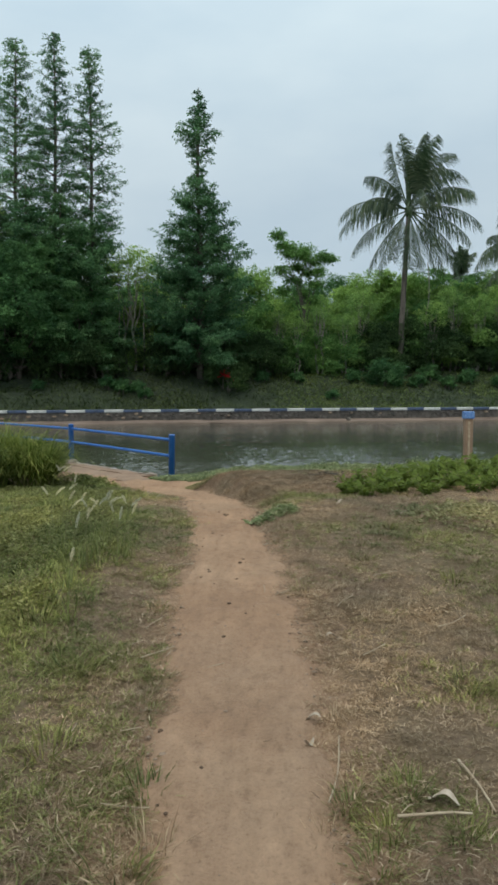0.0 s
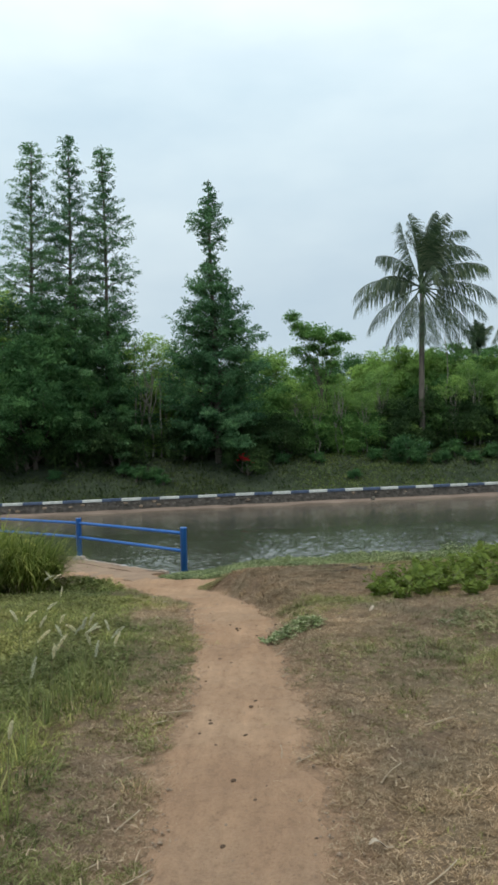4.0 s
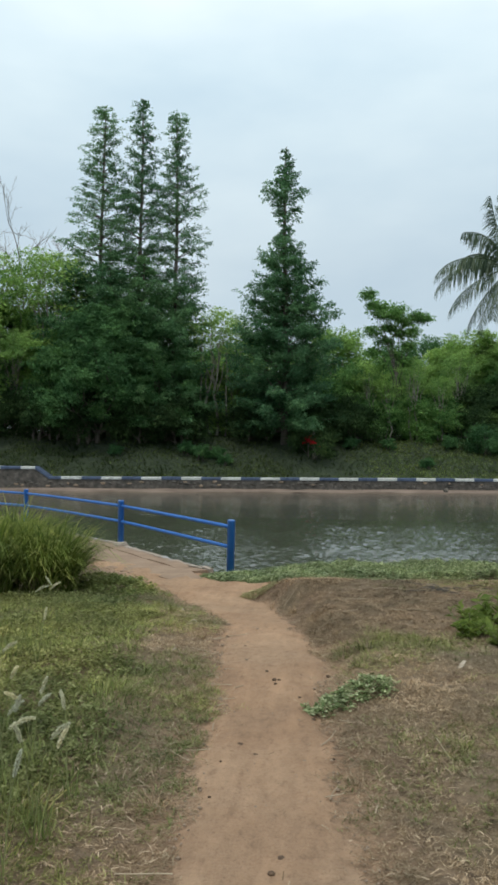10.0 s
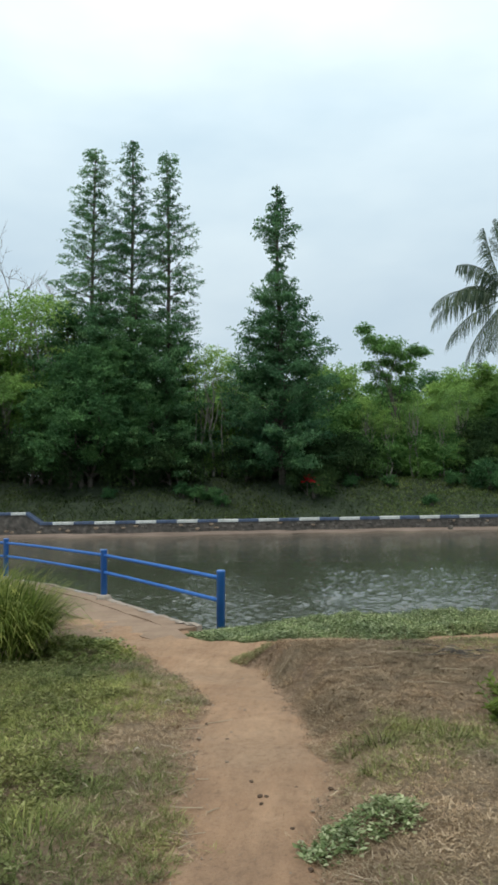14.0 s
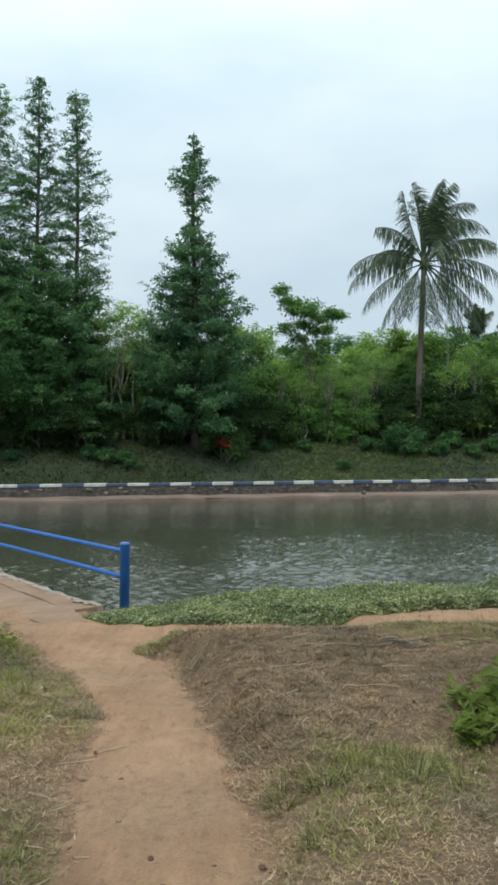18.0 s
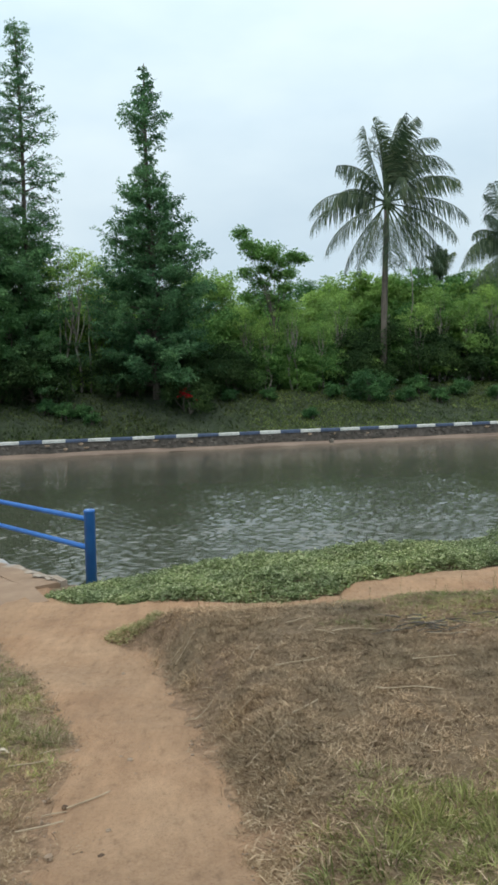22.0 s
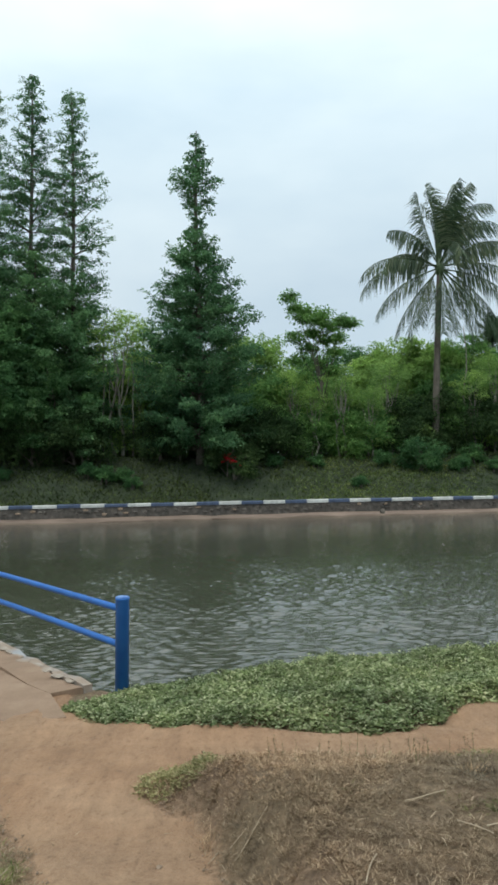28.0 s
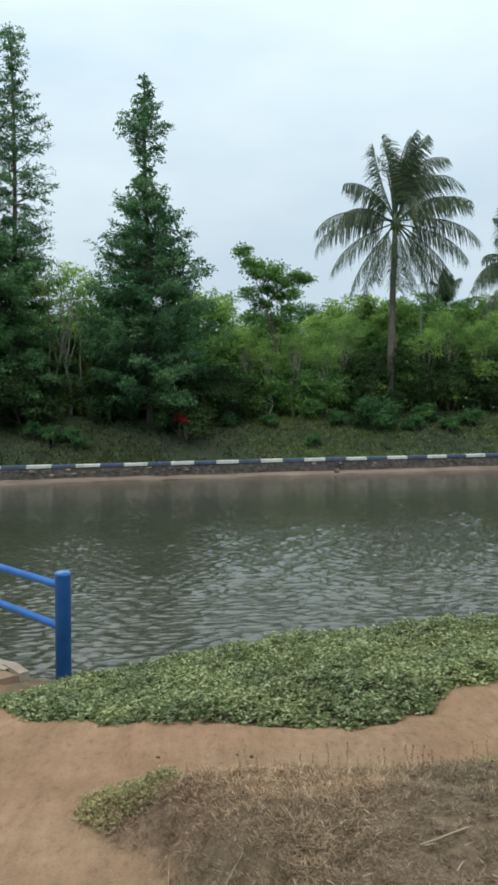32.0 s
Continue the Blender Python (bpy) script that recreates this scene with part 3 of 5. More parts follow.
# single stones standing proud of the face
for n in range(150):
    s, z = rs.uniform(-16, 17), rs.uniform(-0.02, 0.24)
    bm = bmesh.new()
    bmesh.ops.create_icosphere(bm, subdivisions=1, radius=1)
    sx, sz = rs.uniform(0.08, 0.17), rs.uniform(0.045, 0.08)
    for vtx in bm.verts:
        vtx.co = Vector((vtx.co.x * sx, vtx.co.y * 0.05, vtx.co.z * sz)) * rs.uniform(0.85, 1.15)
    bmesh.ops.translate(bm, verts=bm.verts, vec=kerb_point(s, -0.005, z))
    part("stone", bm, M_STONE if rs.random() < 0.8 else M_RUBBLE, kerb_wall)
# a dark rock at the waterline
bm = bmesh.new()
bmesh.ops.create_icosphere(bm, subdivisions=2, radius=1)
for vtx in bm.verts:
    vtx.co = Vector((vtx.co.x * 0.13, vtx.co.y * 0.1, vtx.co.z * 0.13)) * (1 + 0.35 * noise.noise(vtx.co * 1.7))
rock = part("rock", bm, M_BARK)
rock.location = kerb_point(5.68, -0.36, WATER + 0.16)
tagged(rock, "dark rock lying on the ledge at the far waterline", "rock")

# ---- the near concrete deck and the blue railing ----
EDGE = np.array([(-1.55, 12.88), (-1.62, 12.97), (-2.4, 13.97), (-3.3, 15.22), (-4.15, 16.4), (-5.9, 18.3), (-7.6, 19.7), (-10, 21.0), (-15, 22.5)])


def deck_z(y):
    """The deck falls gently away along the water."""
    return float(np.interp(y, [11.8, 12.8, 15.9, 19.4, 22.0], [0.0, -0.025, -0.095, -0.15, -0.19]))


def resample(points, step):
    points = np.asarray(points, float)
    along = np.r_[0, np.cumsum(np.linalg.norm(np.diff(points, axis=0), axis=1))]
    s = np.linspace(0, along[-1], max(int(along[-1] / step), 2))
    return np.stack([np.interp(s, along, points[:, n]) for n in range(points.shape[1])], 1)


def strip(outer, inner, top, bottom, material, name, parent, label="", jitter=0.0):
    """A slab between two lines in plan."""
    bm = bmesh.new()
    rings = []
    for a, b in zip(outer, inner):
        j = rs.normal(size=4) * jitter
        j[2] += deck_z(a[1])
        rings.append([bm.verts.new((a[0] + j[0], a[1] + j[1], bottom)), bm.verts.new((a[0] + j[0], a[1] + j[1], top - 0.02 + j[2])), bm.verts.new((a[0] * 0.96 + b[0] * 0.04 + j[0], a[1] * 0.96 + b[1] * 0.04 + j[1], top + j[2])),
                      bm.verts.new((b[0] + j[3], b[1], top + j[2])), bm.verts.new((b[0] + j[3], b[1], bottom))])
    for p, q in zip(rings, rings[1:]):
        for n in range(5):
            bm.faces.new((p[n], q[n], q[(n + 1) % 5], p[(n + 1) % 5]))
    bm.faces.new(rings[0])
    bm.faces.new(rings[-1][::-1])
    bmesh.ops.recalc_face_normals(bm, faces=bm.faces)
    return part(name, bm, material, parent, label)


deck = tagged(new("concrete_deck"), "worn concrete deck at the water's edge, dusted with earth", "deck", kind="structure")
outer = resample(EDGE, 0.25)
tang = unit(np.gradient(outer, axis=0))
norm = np.stack([tang[:, 1], -tang[:, 0]], 1)
norm = np.where((norm[:, 1:] > 0), -norm, norm)
beam_in = outer + norm * 0.10
strip(outer, beam_in, 0.022, -1.3, M_EDGE, "edge_beam", deck, "chipped edge beam with traces of light blue paint", 0.009)
inner = resample([(-1.56, 12.0), (-2.0, 11.88), (-2.85, 12.95), (-3.43, 13.65), (-4.3, 14.5), (-5.4, 15.4), (-7, 16.6), (-9, 18.3), (-15, 20.3)], 0.2)
inner = inner[np.linspace(0, len(inner) - 1, len(outer)).round().astype(int)]
joint = beam_in + norm * (0.3 + 0.008 * np.sin(np.arange(len(outer)) * 0.7))[:, None]
strip(beam_in + norm * 0.004, joint, 0.016, -0.5, M_CONC, "kerb_slab", deck, "", 0.006)
strip(joint + norm * 0.004, inner, 0.008, -0.5, M_CONC, "slab", deck, "", 0.005)
# flat pale stones bedded along the edge
er = np.random.default_rng(57)
for n in range(18):
    q = outer[1 + n * 19 // 18]
    bm = bmesh.new()
    bmesh.ops.create_icosphere(bm, subdivisions=2, radius=1)
    sx, sy, sz = er.uniform(0.05, 0.12), er.uniform(0.04, 0.07), er.uniform(0.007, 0.012)
    for vtx in bm.verts:
        f = 1 + 0.3 * noise.noise(vtx.co * 1.6 + Vector((n * 3.1, 0, 0)))
        vtx.co = Vector((max(min(vtx.co.x, 0.8), -0.8) * sx * f, max(min(vtx.co.y, 0.8), -0.8) * sy * f, max(min(vtx.co.z, 0.6), -0.6) * sz))
    ob = part("edge_stone", bm, M_PALECONC if er.random() < 0.7 else M_EDGE, deck)
    ob.matrix_basis = pose(q[0] + norm[1][0] * er.uniform(0.06, 0.16), q[1] + norm[1][1] * er.uniform(0.06, 0.16), 0.022 + deck_z(q[1]), 0, 0, 127 + er.normal() * 14)

RAIL_POSTS = [(-1.275, 12.75), (-3.955, 15.9), (-7.45, 19.35), (-11.2, 21.3), (-15.0, 22.3)]
railing = tagged(new("railing"), "blue painted pipe railing along the concrete water edge", "railing")
railing.location = (-1.275, 12.75, 0)


def lathe(profile, sides=20):
    """A turned solid from (radius, z) rows."""
    bm = bmesh.new()
    rings = [[bm.verts.new((r * math.cos(2 * math.pi * n / sides), r * math.sin(2 * math.pi * n / sides), z)) for n in range(sides)] for r, z in profile]
    for a, b in zip(rings, rings[1:]):
        for n in range(sides):
            bm.faces.new((a[n], a[(n + 1) % sides], b[(n + 1) % sides], b[n]))
    bm.faces.new(rings[0][::-1])
    bm.faces.new(rings[-1])
    return bm


for n, (x, y) in enumerate(RAIL_POSTS):
    here = Vector((x - RAIL_POSTS[0][0], y - RAIL_POSTS[0][1], 0.05 if n else 0.0))
    lean = 0.8 if n == 0 else 0.0
    post = part("post", lathe([(0.058, -0.42), (0.058, 0.745), (0.061, 0.748), (0.061, 0.765)], 24), M_BLUE, railing, smooth=False)
    for poly in post.data.polygons:
        poly.use_smooth = abs(poly.normal.z) < 0.5
    post.matrix_basis = Matrix.Translation(here) @ pose(0, 0, 0, 0, lean, 0)
    cap = part("cap", lathe([(0.056, 0.766), (0.056, 0.772), (0.05, 0.776)], 24), M_CAP, post, "worn flat cap, paler blue")
    if n:
        foot = part("footing", lathe([(r, z + deck_z(y) - 0.03) for r, z in ((0.14, -0.15), (0.135, 0.03), (0.12, 0.065), (0.06, 0.08))], 14), M_PALECONC, post, "pale concrete collar")


def smooth_line(points, z, step=0.15):
    p = np.array(points, float)
    p = np.vstack([2 * p[0] - p[1], p, 2 * p[-1] - p[-2]])
    out = []
    for n in range(1, len(p) - 2):
        for t in np.linspace(0, 1, 14, endpoint=False):
            a, b, c, d = p[n - 1], p[n], p[n + 1], p[n + 2]
            tight = 0.35
            m1, m2 = tight * (c - a), tight * (d - b)
            out.append((2 * t**3 - 3 * t**2 + 1) * b + (t**3 - 2 * t**2 + t) * m1 + (-2 * t**3 + 3 * t**2) * c + (t**3 - t**2) * m2)
    out.append(p[-2])
    out = np.array(out)
    return np.column_stack([out, np.full(len(out), z)])


for z in (0.667, 0.357):
    line = smooth_line(RAIL_POSTS, z) - np.array([*RAIL_POSTS[0], 0])
    line[:, 2] += 0.05 * np.clip(np.arange(len(line)) / 14, 0, 1)
    for a in range(len(RAIL_POSTS) - 1):
        seg = line[a * 14 : a * 14 + 15]
        part("rail", tube(seg, np.full(len(seg), 0.029), 12), M_BLUE, railing, smooth=True)

# rubble set in the earth beside the deck
for n in range(26):
    t = rs.uniform(0, 1)
    x, y = -2.3 - 2.4 * t + rs.normal() * 0.15, 12.5 + 1.35 * t + rs.normal() * 0.16
    bm = bmesh.new()
    bmesh.ops.create_icosphere(bm, subdivisions=2, radius=1)
    size = rs.uniform(0.05, 0.12)
    for vtx in bm.verts:
        q = noise.noise(vtx.co * 1.3 + Vector((n, 0, 0))) * 0.35 + 1
        vtx.co = Vector((vtx.co.x * size * q, vtx.co.y * size * 0.8 * q, vtx.co.z * size * 0.32 * q))
    ob = part("rubble_stone", bm, M_CONC)
    ob.matrix_basis = pose(x, y, float(ground_z(x, y)) + 0.002, 0, 0, rs.uniform(0, 360))
    tagged(ob, "flat earth-stained rubble stone set beside the deck", "stone", "rubble stones")

# ---- vegetation kinds ----


def limb_line(start, way, length, rise, rng, n=6):
    t = np.linspace(0, 1, n)[:, None]
    p = np.asarray(start) + unit(np.asarray(way, float)) * length * t
    p[:, 2] += rise * length * (t[:, 0] ** 2)
    return p + np.concatenate([np.zeros((1, 3)), rng.normal(size=(n - 1, 3)) * length * 0.02])


def clumped_leaves(centres, spread, per, size, rng, flat=0.6, droop=0.25):
    """Leafy sprays: a short twig leaves each centre, with its leaves set off to both sides and hanging a little."""
    n = len(centres) * per
    twig = unit(rng.normal(size=(len(centres), 3)) * (1, 1, flat * 0.75) + (0, 0, 0.12))
    side = unit(np.cross(twig, rng.normal(size=(len(centres), 3)) * 0.45 + (0, 0, 1.0)))
    twig, side = np.repeat(twig, per, axis=0), np.repeat(side, per, axis=0)
    u = rng.uniform(-1.1, 1.6, (n, 1))
    hand = np.where(rng.random((n, 1)) < 0.5, -1.0, 1.0)
    at = np.repeat(centres, per, axis=0) + (twig * u + side * hand * rng.uniform(0.0, 0.5, (n, 1)) - (0, 0, 0.16) * u**2) * spread + rng.normal(size=(n, 3)) * spread * 0.3 * (1, 1, flat)
    way = twig * 0.7 + side * hand * 0.75 + rng.normal(size=(n, 3)) * 0.38 + np.array([0, 0, -droop])
    length = size * rng.uniform(0.6, 1.35, n)
    return leaves(at, way, length, length * rng.uniform(0.38, 0.58, n), 0.22, rng)


def spire_tree(name, base, top, profile, limbs, per_limb, leaf, seed, label, material, bark=0.17, first=0.2, spread=0.25, tier=0.0, low=0.95, flat=0.6, per=10):
    """A tall narrow tree: straight trunk, many short limbs, leaf tufts along them. profile: (height, radius) rows."""
    rng = np.random.default_rng(seed)
    base, top = np.array(base, float), np.array(top, float)
    height = top[2] - base[2]
    tree = tagged(new(name), label, "tree")
    tree.location = base
    t = np.linspace(0, 1, 14)
    line = (top - base) * t[:, None] + np.stack([np.sin(t * 5 + seed) * 0.1, np.cos(t * 4 + seed) * 0.1, 0 * t], 1) * (t[:, None] * 2).clip(0, 1)
    line[0, 2] -= 0.3
    part("trunk", tube(line, bark * (1 - t) ** 0.8 + 0.025, 9), M_BARK, tree, smooth=True)
    wood, centres, reach = [], [], []
    for n in range(limbs):
        h = height * (first + (1 - first) * ((n + rng.random()) / limbs) ** low)
        if tier:
            h = min(round(h / tier) * tier + rng.normal() * tier * 0.12, height * 0.995)
        h = min(h, height * 0.985)
        r = table(h + base[2], profile) * rng.uniform(0.55, 1.2)
        if not tier and rng.random() > 0.3 + 0.7 * min(r / 1.3, 1):
            continue
        a = n * 2.399 + rng.normal() * 0.4
        start = np.array([np.interp(h / height, t, line[:, k]) for k in range(3)])
        seg = limb_line(start, (np.cos(a), np.sin(a), rng.uniform(-0.1, 0.75)), max(r, 0.12), rng.uniform(-0.15, 0.15), rng)
        wood.append(tube(seg, np.linspace(0.008 + 0.009 * r, 0.004, 6), 5, False))
        k = max(int(per_limb * (0.12 + 0.85 * r) * (1 if tier else table(h / height, [(0.55, 1.0), (0.7, 0.8), (0.8, 0.65), (1, 0.7)]))), 1)
        u = rng.uniform(0.22, 1.04, k) ** 0.8
        c = np.stack([np.interp(u, np.linspace(0, 1, 6), seg[:, q]) for q in range(3)], 1)
        centres.append(c + rng.normal(size=c.shape) * spread * 0.4 * (1, 1, 0.6))
        reach.append(np.full(k, min(0.3 + 0.5 * r, 1.0)))
    part("branching", joined(wood), M_BARK, tree)["kind"] = "stuff"
    centres = np.concatenate(centres)
    part("crown", clumped_leaves(centres, spread * np.repeat(np.concatenate(reach), per)[:, None], per, leaf, rng, flat), material, tree)
    return tree


def broad_tree(name, height, radius, crown_from, clumps, per, leaf, seed, label, material, bark=M_BARK, stems=1, spread=0.38, lobes=7, category="tree", lobes_at=None, thick=1.0, puff=(0.34, 0.6)):
    """A broadleaf tree or shrub with its base at the origin: leaning stems, limbs to uneven lobes, leaves in tufts."""
    rng = np.random.default_rng(seed)
    tree = tagged(new(name), label, category)
    wood, centres = [], []
    lobe = []
    for n in range(lobes):
        a, u = n * 2.399 + rng.normal() * 0.3, (n + 0.5) / lobes
        r = radius * (0.25 + 0.6 * math.sin(math.pi * min(0.25 + 0.75 * u, 1))) * rng.uniform(0.7, 1.1)
        lobe.append((math.cos(a) * r, math.sin(a) * r, crown_from + (height - crown_from) * (0.12 + 0.74 * u)))
    lobe = np.array(lobes_at or lobe)
    lobes = len(lobe)
    for n in range(stems):
        a = rng.uniform(0, 6.28)
        tip = np.array([math.cos(a) * radius * 0.15, math.sin(a) * radius * 0.15, height * 0.78])
        foot = np.array([math.cos(a) * 0.22 * (stems > 1), math.sin(a) * 0.22 * (stems > 1), -0.3])
        seg = limb_line(foot, tip - foot, np.linalg.norm(tip - foot), 0.0, rng, 8)
        wood.append(tube(seg, np.linspace(0.018 * height + 0.02, 0.02, 8) * thick, 7))
        for q in lobe[n::stems]:
            u = min(max(q[2] / height - 0.28, 0.1), 0.8)
            start = np.array([np.interp(u, np.linspace(0, 1, 8), seg[:, k]) for k in range(3)])
            wood.append(tube(limb_line(start, q - start, np.linalg.norm(q - start), 0.05, rng), np.linspace(0.009 * height + 0.01, 0.008, 6) * thick, 5, False))
    stem = part("trunk" if stems == 1 else "branching", joined(wood), bark, tree, smooth=True)
    if stems > 1:
        stem["kind"] = "stuff"
    for q in lobe:
        size = radius * rng.uniform(*puff)
        k = clumps // lobes
        d = unit(rng.normal(size=(k, 3)))
        centres.append(q + d * size * rng.uniform(0.35, 1.05, (k, 1)) * (1, 1, 0.72))
    centres = np.concatenate(centres)
    centres[:, 2] = np.maximum(centres[:, 2], 0.15)
    part("crown", clumped_leaves(centres, spread, per, leaf, rng, 0.5), material, tree)
    return tree


def put(tree, x, y, turn=0.0, scale=1.0, z=None):
    m = pose(x, y, float(ground_z(x, y)) if z is None else z, 0, 0, turn)
    c = copy_thing(tree, m)
    c.scale = (scale, scale, scale * 1.0)
    return c


# the tall spires across the canal
SPIRE = [(3, 2.3), (6, 2.8), (9, 2.6), (12, 1.9), (13.5, 2.2), (15.5, 2.0), (17, 1.75), (18.3, 1.3), (19.5, 1.0), (20.6, 0.95), (21.6, 0.8), (22.5, 0.5), (23, 0.15)]
for n, (x, y, top, lean) in enumerate(((-14.0, 45.0, 22.5, 0.05), (-11.75, 45.2, 23.0, 0.0), (-9.75, 46.0, 22.2, 0.1))):
    spire_tree("tall_tree", (x - lean, y, float(ground_z(x, y))), (x, y, top), [(a, b * (1.12, 1.0, 0.95)[n]) for a, b in SPIRE], 270, 6.0, 0.125, 40 + n,
               "tall slender tree with tiered airy dark green foliage", M_SPIRE, 0.15, 0.2, 0.17, 0.56, 0.9, 0.45, 13)["group"] = "row of tall slender trees"
spire_tree("spire_tree", (-2.95, 44.6, float(ground_z(-2.95, 44.6))), (-2.85, 44.2, 19.3),
           [(2.5, 3.0), (4.1, 3.3), (6, 3.25), (7.8, 2.95), (9.6, 2.5), (10.9, 2.0), (12.3, 1.65), (13.2, 1.05), (14.0, 0.55), (14.6, 0.42), (15.2, 0.7), (16.0, 1.35), (16.5, 1.25), (17.1, 0.85), (18.0, 0.5), (18.8, 0.28), (19.3, 0.06)],
           440, 8.5, 0.15, 51, "dark conical tree with a narrow neck and ragged tip", M_SPIRE, 0.2, 0.04, 0.22, 0.0, 1.2, 0.7, 16)

for n, (x, y, top) in enumerate(((-15.6, 44.4, 12.6), (-13.3, 44.0, 13.6), (-11.3, 44.2, 12.9), (-9.6, 44.9, 11.4))):
    spire_tree("layered_tree", (x, y, float(ground_z(x, y))), (x + 0.2, y, top), [(2.5, 2.4), (5, 2.7), (8, 2.5), (10, 2.0), (11.5, 1.45), (12.6, 0.8), (13.6, 0.2)], 150, 7.5, 0.15, 55 + n,
               "bushy dark green tree with layered sprays", M_SPIRE, 0.14, 0.05, 0.26, 0.8, 1.1, 0.45, 17)["group"] = "layered trees under the tall row"

# prototypes of the bushes, then their copies along the far bank
protos = {
    "dark": [broad_tree("dark_tree", 7.5, 3.0, 0.6, 1000, 26, 0.15, 61, "dense dark green broadleaf tree on the far bank", M_DARK, lobes=24, puff=(0.2, 0.42), spread=0.28),
             broad_tree("dark_shrub", 4.2, 2.2, 0.1, 620, 18, 0.17, 62, "dense shrub on the far bank, leaves darkened to stand for shade", M_SHADE, stems=3, lobes=9, category="shrub")],
    "mid": [broad_tree("green_tree", 6.5, 2.6, 1.0, 820, 24, 0.155, 63, "leafy green tree in the thicket across the canal", M_MID, M_PALE, lobes=20, puff=(0.2, 0.42), spread=0.28),
            broad_tree("green_shrub", 3.6, 1.9, 0.1, 540, 18, 0.17, 64, "leafy green shrub at the foot of the thicket", M_MID, stems=3, lobes=8, category="shrub")],
    "bright": [broad_tree("light_tree", 6.0, 2.5, 0.9, 800, 24, 0.155, 65, "yellow-green leafy tree in the thicket across the canal", M_BRIGHT, M_PALE, lobes=19, puff=(0.2, 0.42), spread=0.28),
               broad_tree("light_shrub", 3.2, 1.8, 0.1, 500, 18, 0.17, 66, "yellow-green shrub in the thicket", M_BRIGHT, stems=3, lobes=8, category="shrub")],
}
bank = lambda x, off: KERB_AT + KERB_SLOPE * x + off
tr = np.random.default_rng(17)
# under the tall trees: a dark mass; prototypes themselves take the first places
first = {"dark": [(-12.6, 6.2, 1.15), (-10.6, 5.6, 0.85)], "mid": [(-20.5, 8.5, 1.2), (2.6, 6.6, 0.8)], "bright": [(-6.6, 8.6, 0.85), (12.5, 8.0, 1.0)]}
for kind, places in first.items():
    for tree, (x, off, s) in zip(protos[kind], places):
        tree.matrix_basis = pose(x, bank(x, off), float(ground_z(x, bank(x, off))), 0, 0, tr.uniform(0, 360)) @ Matrix.Diagonal((s, s, s, 1))
PLACES = []
for x in np.arange(-15.6, -9.7, 1.05):  # big dark crowns
    PLACES.append((("dark", "dark", "dark", "mid")[int(tr.integers(4))], 0, x, tr.uniform(4.8, 7.6), tr.uniform(0.75, 1.12)))
for x in np.arange(-17, 1.6, 1.0):  # deep shade at their feet, carried by the shrubs' dark leaf colour
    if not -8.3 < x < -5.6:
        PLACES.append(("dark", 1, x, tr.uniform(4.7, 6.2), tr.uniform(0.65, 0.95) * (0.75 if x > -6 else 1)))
for x in np.arange(-16, 1.0, 1.6):
    PLACES.append(("bright" if -8.8 < x < -5.2 else "mid", 1, x, tr.uniform(7.5, 9.5), tr.uniform(0.9, 1.2)))
for x in np.arange(1.2, 21, 1.15):  # right of the spire: lower, lighter
    # dark shrubs put the shadow at the thicket's foot into their leaf colour
    PLACES.append((("mid", "dark", "dark")[int(tr.integers(3))], 1, x, tr.uniform(6.4, 7.4), tr.uniform(0.6, 0.9)))
for x in np.arange(0.8, 22, 1.7):
    PLACES.append((("bright", "bright", "mid")[int(tr.integers(3))], 1, x, tr.uniform(7.6, 9.2), tr.uniform(0.95, 1.4) * (0.7 if 1.3 < x < 5.6 else 1)))
for x in np.arange(-0.2, 24, 1.9):
    PLACES.append((("bright", "mid", "bright")[int(tr.integers(3))], 0, x, tr.uniform(9.8, 12.5), tr.uniform(0.95, 1.2) * (0.76 if 1.3 < x < 5.6 else 1.08)))
for x in np.arange(-36, -15, 2.3):  # far left
    PLACES.append((("mid", "bright", "bright")[int(tr.integers(3))], 0, x, tr.uniform(7.0, 11.0), tr.uniform(1.15, 1.5)))
for x in np.arange(-36, -17, 1.9):
    PLACES.append((("mid", "dark")[int(tr.integers(2))], 1, x, tr.uniform(6.0, 8.0), tr.uniform(0.6, 0.9)))
for x in np.arange(-8.4, -5.2, 1.2):  # the lighter gap between the tall trees and the spire
    PLACES.append(("bright", 0, x, tr.uniform(9.5, 11.5), tr.uniform(0.85, 1.0)))
    PLACES.append(("bright", 1, x + 0.4, tr.uniform(7.2, 8.2), tr.uniform(0.6, 0.85)))
for x in np.arange(24, 40, 2.6):
    PLACES.append((("mid", "bright")[int(tr.integers(2))], 0, x, tr.uniform(7, 12), tr.uniform(0.9, 1.2)))
for x in np.arange(-44, 46, 3.4):  # the woods behind
    PLACES.append((("mid", "dark", "mid")[int(tr.integers(3))], 0, x, tr.uniform(15, 22), tr.uniform(0.95, 1.15)))
for kind, which, x, off, s in PLACES:
    put(protos[kind][which], x, bank(x, off), tr.uniform(0, 360), s)

